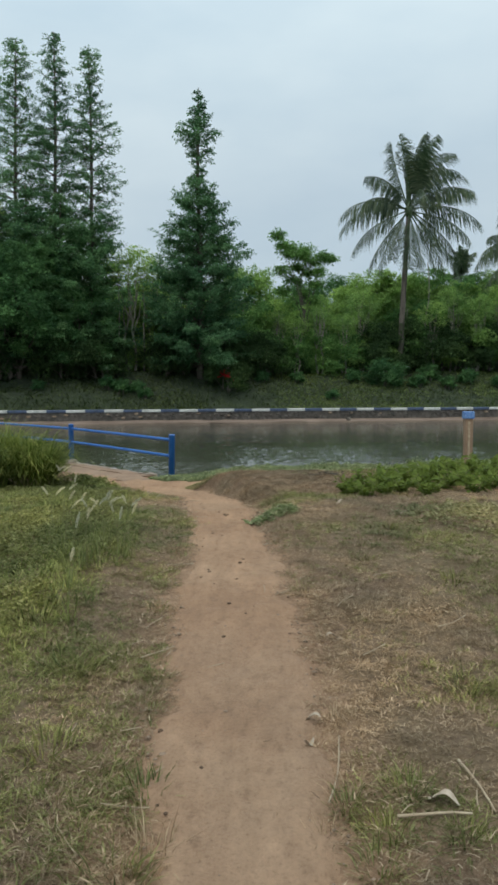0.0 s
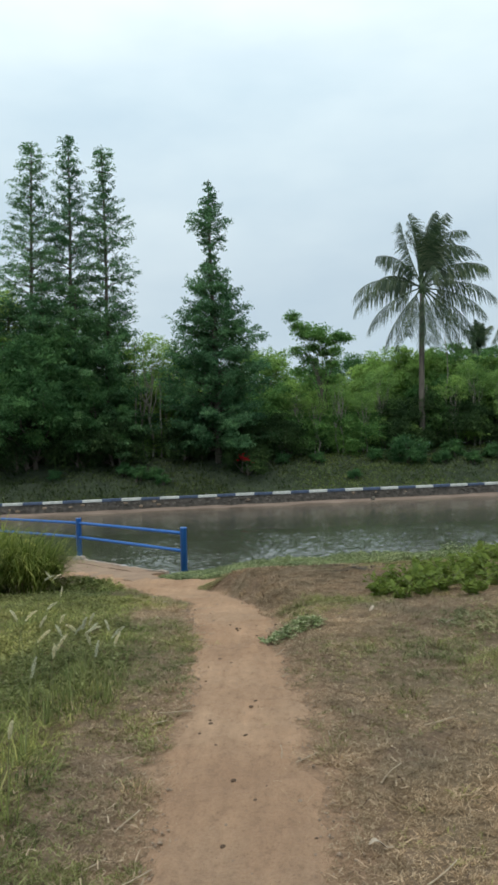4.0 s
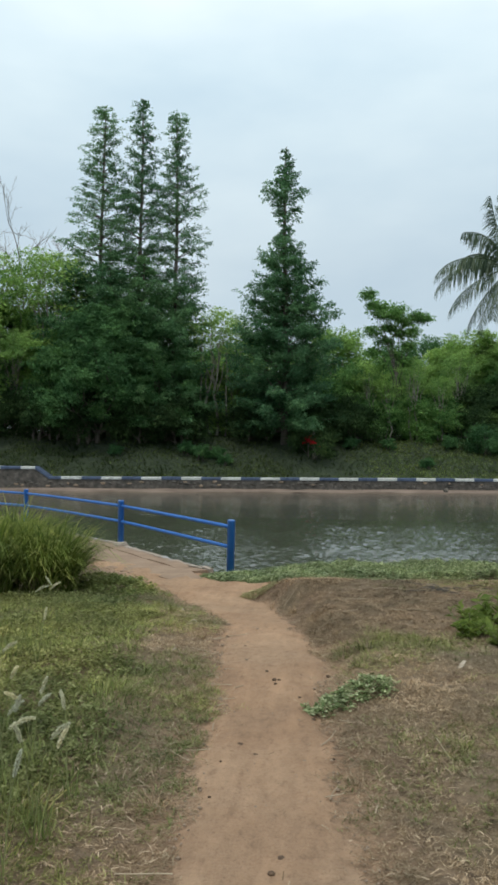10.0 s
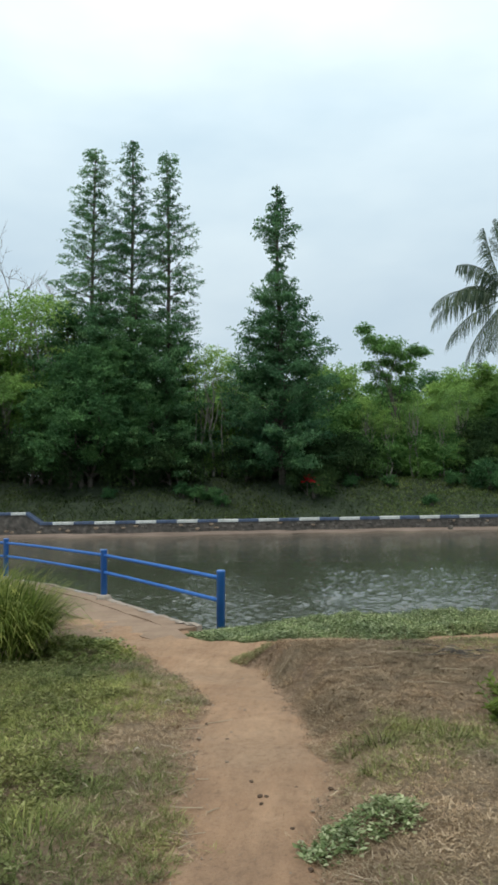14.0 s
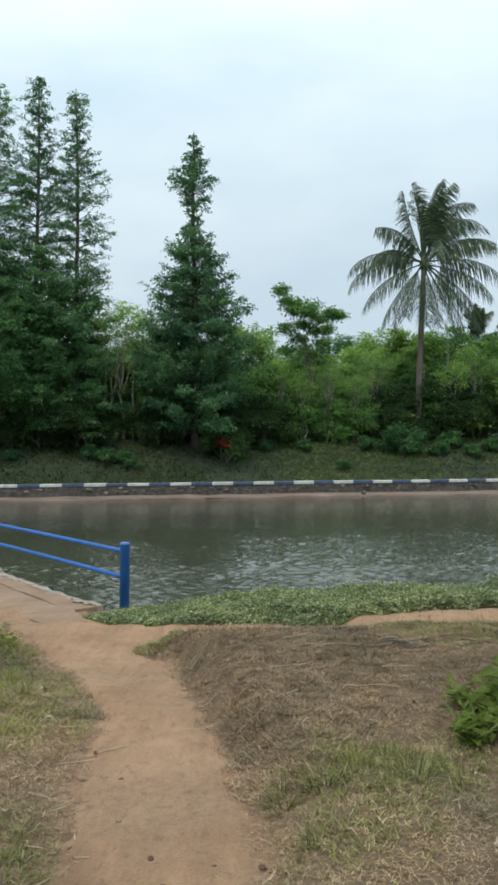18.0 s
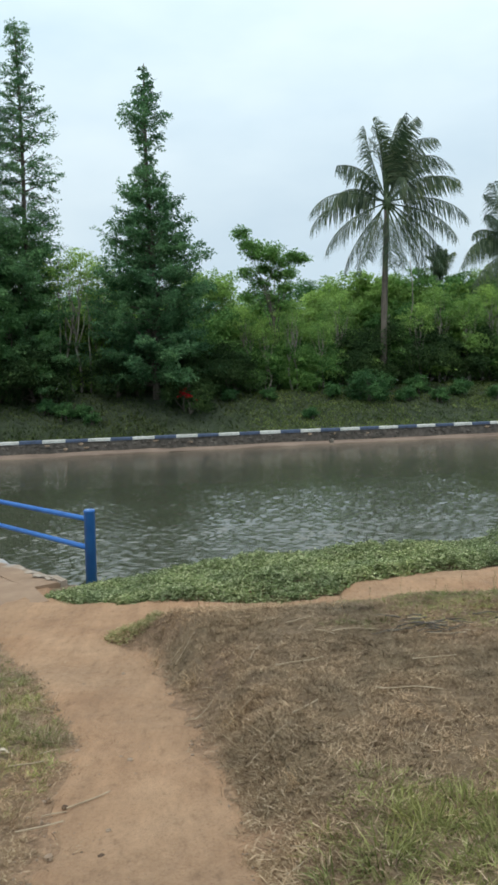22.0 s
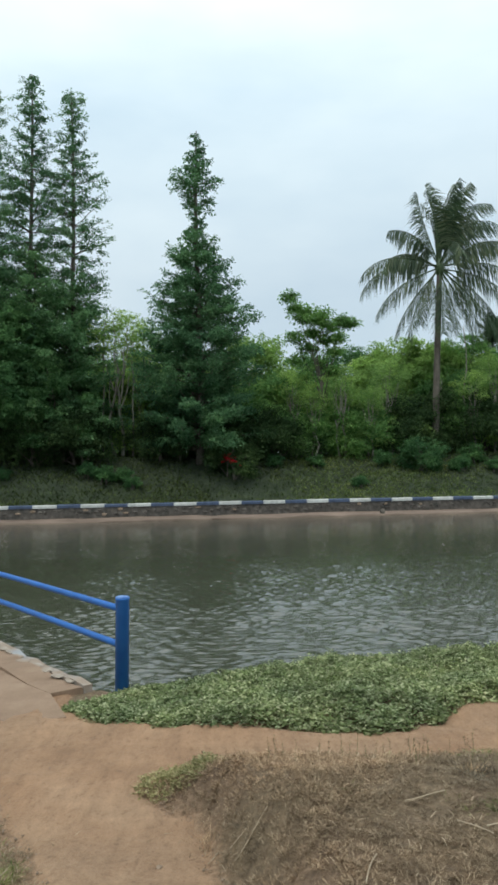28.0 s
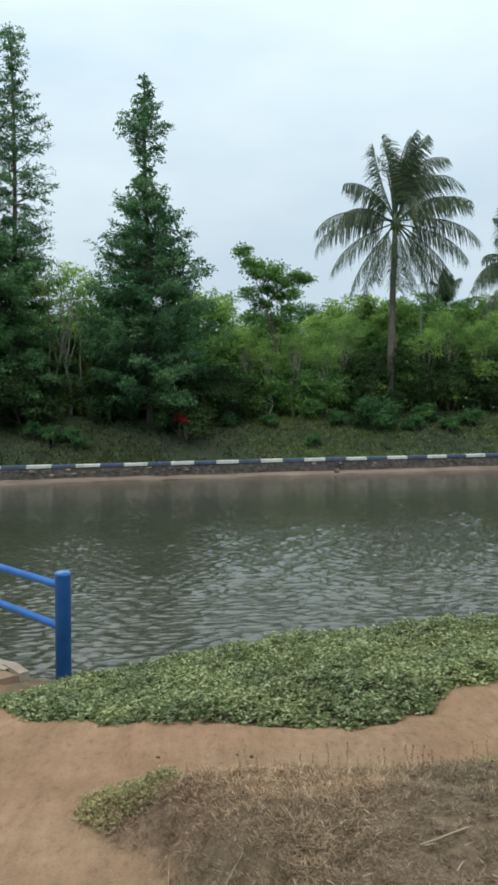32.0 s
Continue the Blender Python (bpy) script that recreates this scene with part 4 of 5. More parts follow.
# slim trees that stand out of the thicket
small = broad_tree("feathery_tree", 9.2, 0.9, 4.4, 560, 20, 0.17, 71, "slim tree with feathery drooping leaves above the thicket", M_MID, M_BARK, spread=0.26, thick=0.32,
                   lobes_at=[(-1.45, 0.1, 8.9), (-1.2, -0.2, 8.2), (-0.8, -0.3, 7.6), (-0.5, 0.2, 8.1), (-1.2, 0.0, 6.7), (0.1, -0.2, 7.5), (0.8, 0.2, 7.3), (1.4, 0.1, 7.6), (1.85, 0.0, 7.4), (0.5, 0.3, 6.5), (-0.5, 0.2, 6.1), (1.1, -0.2, 6.6), (0.3, 0.1, 7.9), (-0.2, 0.2, 6.9), (0.8, -0.1, 5.8), (-1.1, 0.1, 5.4), (0.1, 0.2, 5.2), (-0.6, 0.1, 4.6), (0.7, 0.0, 4.8)])
small.matrix_basis = pose(3.4, bank(3.4, 6.6), float(ground_z(3.4, bank(3.4, 6.6))), 0, 0, 0)
gap_tree = broad_tree("pale_tree", 8.0, 1.7, 4.8, 190, 16, 0.15, 72, "slim pale-stemmed tree with sparse yellow-green leaves", M_BRIGHT, M_PALE, stems=2, spread=0.26, lobes=9, thick=0.6)
gap_tree.matrix_basis = pose(-7.1, bank(-7.1, 6.4), float(ground_z(-7.1, bank(-7.1, 6.4))), 0, 0, 10)

for x, off, s in ((-6.1, 7.6, 0.92), (1.9, 6.3, 0.62), (3.0, 5.9, 0.5), (4.7, 6.2, 0.66), (6.2, 5.8, 0.5), (7.4, 6.4, 0.7), (12.1, 6.0, 0.6), (13.6, 6.6, 0.72), (15.3, 6.2, 0.66), (17.0, 6.8, 0.75), (-18.6, 6.2, 0.8), (-20.4, 6.8, 0.9), (-16.6, 7.0, 1.4), (-18.4, 8.0, 1.45), (-21.0, 8.2, 1.4)):
    put(gap_tree, x, bank(x, off), tr.uniform(0, 360), s)


def bare_tree(x, y, height, seed):
    rng = np.random.default_rng(seed)
    tree = tagged(new("bare_tree"), "leafless grey tree with fine spreading twigs behind the thicket", "tree")
    tree.location = (x, y, float(ground_z(x, y)))
    trunk = limb_line((0, 0, -0.3), (0.05, 0, 1), height * 0.7, 0, rng, 8)
    part("trunk", tube(trunk, np.linspace(0.14, 0.05, 8), 8), M_TWIG, tree, smooth=True)
    ends = [(trunk[-1], np.array([0, 0, 1.0]), height * 0.3), (trunk[-2], np.array([0.5, 0.1, 1.0]), height * 0.3), (trunk[-3], np.array([-0.6, 0.1, 1.0]), height * 0.32), (trunk[-3], np.array([0.5, -0.3, 0.8]), height * 0.3)]
    twigs = []
    for level in range(5):
        nxt = []
        for at, way, length in ends:
            seg = limb_line(at, way, length, 0.05, rng, 5)
            twigs.append(tube(seg, np.linspace((0.05, 0.032, 0.02, 0.013, 0.009)[level], (0.032, 0.02, 0.013, 0.009, 0.005)[level], 5), 5, False))
            for q in range(3):
                nxt.append((seg[-1 - q % 3], unit(way) + rng.normal(size=3) * 0.42, length * rng.uniform(0.45, 0.75)))
        ends = nxt
    part("twig_spray", joined(twigs), M_TWIG, tree)["kind"] = "stuff"
    return tree


bare_tree(-21.3, 49, 12.2, 5)
bare_tree(-24.5, 50, 11.4, 8)

# thin pale trunks seen in the thicket
for x, off, h in ((-19.6, 6.4, 4.6), (-18.8, 6.8, 5.2), (-17.9, 6.2, 3.6), (10.42, 7.0, 4.6), (4.6, 8.0, 4.6), (-8.6, 5.8, 4.2), (-8.0, 6.3, 7.6), (-6.5, 6.1, 6.4), (13.4, 6.2, 3.6), (15.2, 6.6, 4.0), (11.75, 6.6, 7.4)):
    rng = np.random.default_rng(int(abs(x) * 100))
    pole = part("sapling_trunk", tube(limb_line((0, 0, -0.3), (rng.normal() * 0.05, 0, 1), h, 0, rng, 7) * (0.35, 0.35, 1), np.linspace(0.055, 0.025, 7), 7), M_PALE, smooth=True)
    pole.location = (x, bank(x, off), float(ground_z(x, bank(x, off))))
    tagged(pole, "thin pale sapling trunk among the bushes", "tree trunk", "sapling trunks")


# palms
def frond_mesh(name, length, rise, droop, leaflet, rng, wind, pairs=84):
    """A frond in the xz plane from the origin: an arching midrib with hanging leaflets, one mesh with its rib."""
    t = np.linspace(0, 1, 14)
    ang = rise - droop * t**1.8
    step = length / 13
    line = np.concatenate([[[0, 0, 0]], np.cumsum(np.stack([np.cos(ang[:-1]), 0 * t[:-1], np.sin(ang[:-1])], 1) * step, axis=0)])
    u = np.repeat(np.linspace(0.2, 1.0, pairs), 2)
    at = np.stack([np.interp(u, t, line[:, k]) for k in range(3)], 1)
    a = np.interp(u, t, ang)
    fwd = np.stack([np.cos(a), 0 * a, np.sin(a)], 1)
    side = np.where(np.arange(len(u)) % 2 == 0, 1.0, -1.0)[:, None] * np.array([[0, 1.0, 0]])
    size = leaflet * np.sin(np.pi * (0.1 + 0.79 * u)) ** 0.8 * rng.uniform(0.65, 1.2, len(u))
    flat = np.clip(np.cos(a), 0.12, 1)[:, None]
    way = unit(fwd * (0.75 - 0.45 * flat) + side * (rng.uniform(0.1, 0.4, (len(u), 1)) + 0.75 * (1 - flat)) + np.array([0, 0, -1.3]) * flat + wind * (0.35 + 1.1 * (1 - flat)) + rng.normal(size=at.shape) * 0.16)
    mid = at + way * size[:, None] * 0.5
    tip = mid + unit(way * 0.7 + np.array([0, 0, -0.75]) + wind * 0.9) * size[:, None] * 0.6
    wide = unit(fwd) * 0.021
    verts = np.stack([at - wide * 0.6, at + wide * 0.6, mid + wide, mid - wide, tip], 1).reshape(-1, 3)
    i = np.arange(len(u))[:, None] * 5
    tris = np.concatenate([i + [0, 1, 2], i + [0, 2, 3], i + [3, 2, 4]])
    rib = tube(line, np.linspace(0.05, 0.012, 14), 5)
    return tri_mesh(name, *joined([(verts, tris), rib]))


def palm_tree(x, y, foot_x, crown_z, size, seed, fronds, label):
    rng = np.random.default_rng(seed)
    z0 = float(ground_z(foot_x, y))
    palm = tagged(new("coconut_palm"), label, "palm tree")
    palm.location = (foot_x, y, z0)
    t = np.linspace(0, 1, 16)
    line = np.stack([(x - foot_x) * t**1.3, 0 * t, -0.3 + (crown_z - z0 + 0.3) * t], 1)
    part("trunk", tube(line, (0.19 - 0.045 * t + 0.015 * (np.arange(16) % 2)) * size, 10), M_BARK, palm, smooth=True)
    head = Vector((x - foot_x, 0, crown_z - z0))
    part("crownshaft", tube([(head.x, 0, head.z - 0.5), (head.x, 0, head.z), (head.x, 0, head.z + 0.7)], [0.16 * size, 0.26 * size, 0.06], 9), M_PALM, palm, "fibrous green and brown heart of the crown", smooth=True)
    for turn, rise, droop, length, blow in fronds:
        turn, rise, droop, length = turn + rng.normal() * 4, rise + rng.normal() * 2, droop + 12 + rng.normal() * 6, length * rng.uniform(0.94, 1.05)
        me = frond_mesh("frond", length * size, radians(rise), radians(droop), 1.25 * size, rng, np.array([math.cos(radians(turn)), -math.sin(radians(turn)), 0.1]) * blow)
        me.materials.append(M_PALM)
        ob = part("frond", me, M_PALM, palm)
        ob.matrix_basis = Matrix.Translation(head + Vector((rng.normal() * 0.05, rng.normal() * 0.05, rng.uniform(-0.1, 0.15)))) @ pose(0, 0, 0, 0, 0, turn)
    return palm


# fronds: heading, first rise, droop, length, wind; the wind bends the top ones to +x
FRONDS = [(175, 68, -22, 4.3, -0.3), (190, 58, 70, 3.6, -0.1), (170, 44, 78, 3.4, 0.0), (184, 20, 82, 4.7, 0.0), (176, 6, 66, 5.0, 0.0), (186, -22, 38, 5.0, 0.0), (172, -42, 26, 4.6, 0.0), (195, -56, 18, 4.8, 0.0),
          (160, 88, 8, 4.9, 0.8), (30, 88, 34, 5.1, 0.9), (-30, 87, 48, 5.2, 0.9), (60, 84, 60, 5.0, 0.9), (-70, 84, 70, 5.0, 0.9), (0, 82, 84, 5.3, 0.8), (15, 76, 120, 5.2, 0.7), (-15, 70, 130, 5.0, 0.6), (-140, 86, 26, 4.4, 0.7), (110, 84, 40, 4.6, 0.7),
          (4, 44, 86, 5.1, 0.3), (-12, 36, 70, 4.4, 0.2), (2, 14, 58, 5.2, 0.1), (-6, -6, 44, 4.9, 0.0), (10, -30, 30, 4.4, 0.0), (-3, -44, 14, 5.0, 0.0), (14, -50, 12, 4.8, 0.0), (-24, -58, 12, 4.6, 0.0), (-50, -68, 8, 4.2, 0.0),
          (-90, -72, 6, 3.8, 0.0), (80, 40, 90, 4.2, 0.2), (-80, 26, 86, 4.0, 0.1), (100, -30, 40, 4.0, 0.0)]
palm_tree(10.42, 48.2, 9.95, 13.05, 1.02, 81, FRONDS, "tall coconut palm with wind-swept fronds above the thicket")
turned = lambda by: [(a * 0.94 + by, r, d, n, w) for a, r, d, n, w in FRONDS]
palm_tree(19.3, 52.5, 19.0, 11.0, 0.92, 82, turned(35), "coconut palm standing behind the thicket")
palm_tree(17.6, 62.0, 17.3, 10.6, 0.55, 83, turned(80), "distant small coconut palm behind the thicket")

# ---- shrubs and grass of the far slope ----
red_bush = broad_tree("flowering_bush", 2.0, 1.3, 0.05, 420, 16, 0.12, 91, "dark round bush with a clump of red flowers on the slope", M_SHADE, stems=3, spread=0.2, lobes=8, category="bush")
red_bush.matrix_basis = pose(-1.35, 43.2, float(ground_z(-1.35, 43.2)) - 0.1, 0, 0, 20)
fr = np.random.default_rng(92)
c = np.concatenate([fr.normal(size=(14, 3)) * (0.15, 0.1, 0.12) + (0.0, -0.9, 1.08), fr.normal(size=(3, 3)) * (0.08, 0.08, 0.06) + (0.3, -0.9, 0.95)])
flowers = part("flower_cluster", clumped_leaves(c, 0.07, 9, 0.11, fr, 1.0, 0.0), M_RED, red_bush, "cluster of red blossoms")
flowers["kind"] = "stuff"
flowers.matrix_basis = pose(0, 0, 0, 0, 0, -20)
copy_thing(red_bush, pose(-19.9, 42.4, float(ground_z(-19.9, 42.4)), 0, 0, 30))
round_bush = broad_tree("round_bush", 1.8, 1.1, 0.05, 360, 16, 0.12, 93, "small rounded green bush on the grassy slope", M_DARK, stems=3, spread=0.2, lobes=8, category="bush")
round_bush.matrix_basis = pose(8.5, 45.3, float(ground_z(8.5, 45.3)) - 0.1, 0, 0, 0)
weed_bush = broad_tree("slope_weed", 0.85, 0.5, 0.05, 110, 14, 0.12, 94, "leafy weed growing on the far slope", M_DARK, stems=3, spread=0.16, lobes=6, category="bush")
weed_bush.matrix_basis = pose(-7.3, 41.9, float(ground_z(-7.3, 41.9)), 0, 0, 0)
for x, off, s in ((-6.4, 3.0, 0.8), (-5.9, 2.3, 0.7), (-8.2, 3.6, 0.9), (5.0, 2.2, 0.7), (10.6, 3.6, 1.0), (12.4, 3.2, 0.9), (14.0, 4.0, 1.1), (11.5, 4.6, 1.2), (3.0, 4.4, 0.8), (16.0, 3.5, 1.0), (-12.0, 3.4, 0.7), (6.6, 4.4, 0.9), (0.9, 4.3, 0.8)):
    put(weed_bush, x, bank(x, off), tr.uniform(0, 360), s)

n = 84000
x = tr.uniform(-26, 22, n)
off = tr.uniform(0.45, 8.0, n) ** 1.0
y = bank(x, off)
patch = value_noise(x, y, 0.5, 31) * 0.6 + value_noise(x, y, 1.7, 32) * 0.4
keep = tr.random(n) < np.clip(patch * 1.7 - 0.25 + 0.35 * smooth_step(0.5, 3.5, x) * smooth_step(1.0, 2.5, off), 0.12, 1)
x, y, off, patch = x[keep], y[keep], off[keep], patch[keep]
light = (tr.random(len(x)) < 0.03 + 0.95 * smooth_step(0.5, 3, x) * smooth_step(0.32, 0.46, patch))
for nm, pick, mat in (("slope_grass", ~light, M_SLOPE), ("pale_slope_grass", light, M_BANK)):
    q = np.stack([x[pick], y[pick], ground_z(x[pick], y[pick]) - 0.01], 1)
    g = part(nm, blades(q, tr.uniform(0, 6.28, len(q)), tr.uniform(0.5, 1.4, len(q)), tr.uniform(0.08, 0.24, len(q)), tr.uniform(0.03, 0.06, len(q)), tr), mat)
    tagged(g, "rough dark grass on the far canal slope" if nm[0] == "s" else "paler grass tufts on the far canal slope", "grass", kind="stuff")

# ---- the near bank: creeping plants ----


def creeper(name, inside, bounds, density, height, leaf, seed, label, material=M_CREEP):
    """Low trailing plants: pairs of leaves on short stems over the spots where inside(x, y) > 0."""
    rng = np.random.default_rng(seed)
    x0, x1, y0, y1 = bounds
    n = int(density * (x1 - x0) * (y1 - y0))
    x, y = rng.uniform(x0, x1, n), rng.uniform(y0, y1, n)
    m = inside(x, y)
    ok = m > rng.uniform(0, 0.06, n)
    x, y, m = x[ok], y[ok], m[ok]
    clump = 0.35 + 0.9 * value_noise(x, y, 2.6, seed) * (0.45 + value_noise(x, y, 8, seed + 1))
    top = height * clump * smooth_step(0.0, 0.16, m) * np.where(y > 11.1, table(x, [(-1.7, 0.3), (-0.9, 0.5), (0.0, 1.0)]), 1.0) + 0.016
    z = ground_z(x, y).clip(WATER - 0.02)
    at = np.stack([x, y, z + top * rng.uniform(0.25, 1.0, len(x)) ** 0.6], 1)
    per = 6
    shoot = np.repeat(unit(rng.normal(size=at.shape) * (1, 1, 0.25) + (0, -0.35, 0.55)), per, axis=0)
    n = len(shoot)
    turn = rng.uniform(0, 6.28, n)
    way = shoot * 0.35 + np.stack([np.cos(turn), np.sin(turn), rng.normal(size=n) * 0.22 + 0.12], 1)
    at = np.repeat(at, per, axis=0) + shoot * leaf * rng.uniform(-0.7, 1.0, (n, 1)) + rng.normal(size=(n, 3)) * leaf * 0.18
    size = leaf * rng.uniform(0.6, 1.25, n)
    return tagged(part(name, leaves(at, way, size, size * rng.uniform(0.34, 0.54, n), 0.16, rng), material), label, "plants", kind="stuff")


def on_strip(x, y):
    wob = (value_noise(x, y, 2.5, 41) - 0.5) * 0.25 + (value_noise(x, y, 8, 42) - 0.5) * 0.14
    end = np.where(x < -1.2, 12.3 + (x + 1.7) * 1.1, table(x, BANK_EDGE) + 0.3)
    return np.minimum(np.minimum(y - table(x, PLANT_EDGE), end - y), (x + 1.72) * 0.8) + wob * 0.8


creeper("creeping_plants", on_strip, (-1.75, 3.4, 11.3, 14.2), 2700, 0.12, 0.036, 101, "low creeping plants with small grey-green leaves along the water edge")
creeper("bank_plants", on_strip, (3.4, 11.0, 12.0, 15.6), 560, 0.2, 0.055, 102, "low leafy plants along the canal bank")
oval = lambda cx, cy, rx, ry, turn: (lambda x, y: (1 - np.hypot(((x - cx) * math.cos(turn) + (y - cy) * math.sin(turn)) / rx, (-(x - cx) * math.sin(turn) + (y - cy) * math.cos(turn)) / ry)) * 0.25 + (value_noise(x, y, 12, 44) - 0.5) * 0.1)
creeper("creeper_patch", oval(0.48, 5.8, 0.32, 0.17, 0.6), (0, 1, 5.3, 6.4), 2200, 0.075, 0.03, 103, "small leafy creeper patch on the edge of the path")
creeper("corner_creeper", oval(-0.52, 10.68, 0.34, 0.24, 0.1), (-1.2, 0.4, 10.1, 11.1), 3600, 0.13, 0.019, 104, "small olive tuft of weeds at the corner of the mound", M_TUFT)
creeper("mound_weeds", oval(2.55, 5.7, 0.95, 0.9, 0.3), (1.4, 3.6, 4.6, 6.8), 340, 0.1, 0.04, 106, "patchy low leafy weeds among the dry thatch", M_TUFT)
creeper("left_creeper", oval(-2.75, 11.55, 0.5, 0.25, 0.7), (-3.5, -2.1, 11, 12.2), 700, 0.12, 0.045, 105, "low weeds where the grass meets the deck")
creeper("path_weeds", oval(-2.6, 10.95, 0.95, 0.58, 2.07), (-3.6, -1.4, 9.8, 12.0), 620, 0.17, 0.045, 107, "leafy green weeds between the grass and the deck", M_LUSH)
leafy = lambda x, y: np.minimum(table(y, LEFT_EDGE) - x - 0.62, 0.3) * 0.6 + (value_noise(x, y, 1.5, 45) - 0.62) * 0.55 + (value_noise(x, y, 5, 46) - 0.5) * 0.3
creeper("turf_weeds", leafy, (-3.6, -0.7, 2.2, 10.4), 640, 0.06, 0.03, 108, "small leafy weeds mixed into the green turf", M_GREEN)

# broadleaf weeds on the mound
weed_leaf = tri_mesh("leaf", *leaves(np.zeros((1, 3)), np.array([[1.0, 0, 0.0]]), 0.092, 0.046, 0.2))
weed_leaf.materials.append(M_WEED)


def weed(seed, size):
    rng = np.random.default_rng(seed)
    w = tagged(new("broadleaf_weed"), "bright green broadleaf weed growing on the dry mound", "weed", "broadleaf weeds")
    stems = []
    for s in range(9):
        a = s * 2.399 + rng.normal() * 0.3
        seg = limb_line((0, 0, -0.03), (math.cos(a) * 0.75, math.sin(a) * 0.75, 1.0), size * rng.uniform(0.55, 1.1), -0.1, rng, 5)
        stems.append(tube(seg, np.linspace(0.006, 0.003, 5), 5, False))
        for u in np.linspace(0.15, 1, 11):
            at = [np.interp(u, np.linspace(0, 1, 5), seg[:, k]) for k in range(3)]
            leaf = part("leaf", weed_leaf, M_WEED, w)
            z = rng.uniform(0.7, 1.25) * size / 0.3
            leaf.matrix_basis = pose(*at, rng.normal() * 25, rng.uniform(-50, 15), rng.uniform(0, 360)) @ Matrix.Diagonal((z, z, z, 1))
    part("branching", joined(stems), M_STEM, w)["kind"] = "stuff"
    return w


weeds = [weed(111, 0.3), weed(112, 0.36), weed(113, 0.26)]
spots = [(1.42, 7.5), (1.75, 7.75), (1.62, 7.2), (2.1, 7.6), (2.35, 8.1), (1.95, 8.3), (2.7, 7.9), (2.6, 8.6), (3.1, 8.7), (2.3, 7.15), (3.3, 9.3), (2.9, 9.4), (3.6, 8.9), (3.8, 9.8), (2.2, 8.9), (4.2, 9.5), (3.0, 7.6), (1.55, 7.95), (2.9, 8.2), (3.9, 10.6), (3.4, 10.2), (1.85, 7.35), (2.05, 7.95), (2.45, 7.5), (2.55, 8.3), (2.8, 8.75), (3.15, 8.35), (2.15, 8.55), (3.45, 8.6), (3.3, 7.95), (2.75, 9.05), (3.55, 9.5), (1.5, 7.65), (4.4, 10.2), (4.0, 9.1)]
for n, (x, y) in enumerate(spots):
    m = pose(x, y, float(ground_z(x, y)), 0, 0, tr.uniform(0, 360))
    if n < 3:
        weeds[n].matrix_basis = m
    else:
        copy_thing(weeds[n % 3], m).scale = (tr.uniform(0.8, 1.2),) * 3
yellow = weed(114, 0.5)
yellow.matrix_basis = pose(4.05, 12.7, float(ground_z(4.05, 12.7)), 0, 0, 30)
yellow["label"] = "taller yellow-green weed standing by the water"

# the marker post by the water
marker = tagged(new("marker_post"), "weathered concrete marker post with a blue painted top", "post")
marker.location = (4.52, 13.25, float(ground_z(4.52, 13.25)))


def box_part(name, x0, x1, y0, y1, z0, z1, material, parent, label="", bevel=0.012):
    bm = bmesh.new()
    bmesh.ops.create_cube(bm, size=1)
    for vtx in bm.verts:
        vtx.co = Vector((x0 + (x1 - x0) * (vtx.co.x + 0.5), y0 + (y1 - y0) * (vtx.co.y + 0.5), z0 + (z1 - z0) * (vtx.co.z + 0.5)))
    bmesh.ops.bevel(bm, geom=list(bm.edges), offset=bevel, segments=2, affect="EDGES", profile=0.6)
    return part(name, bm, material, parent, label)


box_part("shaft", -0.078, 0.078, -0.075, 0.075, -0.4, 1.06, M_CONC, marker)
box_part("rust_stripe", -0.02, 0.02, -0.081, -0.07, 0.1, 1.0, M_STRAW, marker, "ochre stain down the face", 0.003)
box_part("painted_top", -0.1, 0.1, -0.095, 0.095, 1.06, 1.2, M_CAP, marker, "blue painted block")

# ---- grass of the near bank ----


def green_field(x, y):
    """How green the turf is, 0 to 1."""
    broad = value_noise(x, y, 0.9, 51) * 0.6 + value_noise(x, y, 2.6, 52) * 0.4
    left = table(y, LEFT_EDGE) - x
    g = np.where(left > 0, 0.32 + 0.16 * smooth_step(3.4, 1.6, y) + 0.08 * smooth_step(4.5, 7, y) - 0.22 * smooth_step(6.2, 7.4, y) * smooth_step(0.75, 0.35, left) + 0.5 * smooth_step(np.where(y > 6.8, 0.42, 0.2), np.where(y > 6.8, 0.9, 0.85), left) + (broad - 0.5) * 1.5 + (value_noise(x, y, 4.2, 53) - 0.5) * 0.55, -0.03 - 0.12 * smooth_step(2.0, 3.5, y) + (broad - 0.45) * 1.0 - 0.26 * smooth_step(7.6, 8.6, y) + 0.3 * smooth_step(8.8, 9.8, y) * smooth_step(-0.3, 0.7, x) + 0.22 * smooth_step(1.2, 2.6, x) * smooth_step(6.8, 4.8, y))
    for cx, cy, r, s in ((0.75, 7.1, 0.38, 0.6), (1.05, 7.15, 0.36, 0.5), (2.3, 8.0, 0.9, 0.5), (0.78, 0.85, 0.3, 0.8), (1.4, 1.75, 0.4, 0.6), (2.0, 3.0, 0.6, 0.6), (1.9, 4.6, 0.7, 0.5), (1.0, 5.0, 0.35, 0.4), (0.62, 6.45, 0.25, 0.5), (3.4, 10.5, 1.2, 0.6), (1.7, 10.0, 0.6, 0.35), (2.6, 9.8, 0.7, 0.35), (2.6, 6.2, 0.6, 0.4), (1.5, 0.9, 0.3, 0.5)):
        g = g + s * np.exp(-((x - cx) ** 2 + (y - cy) ** 2) / r**2)
    return np.clip(g, 0, 1)


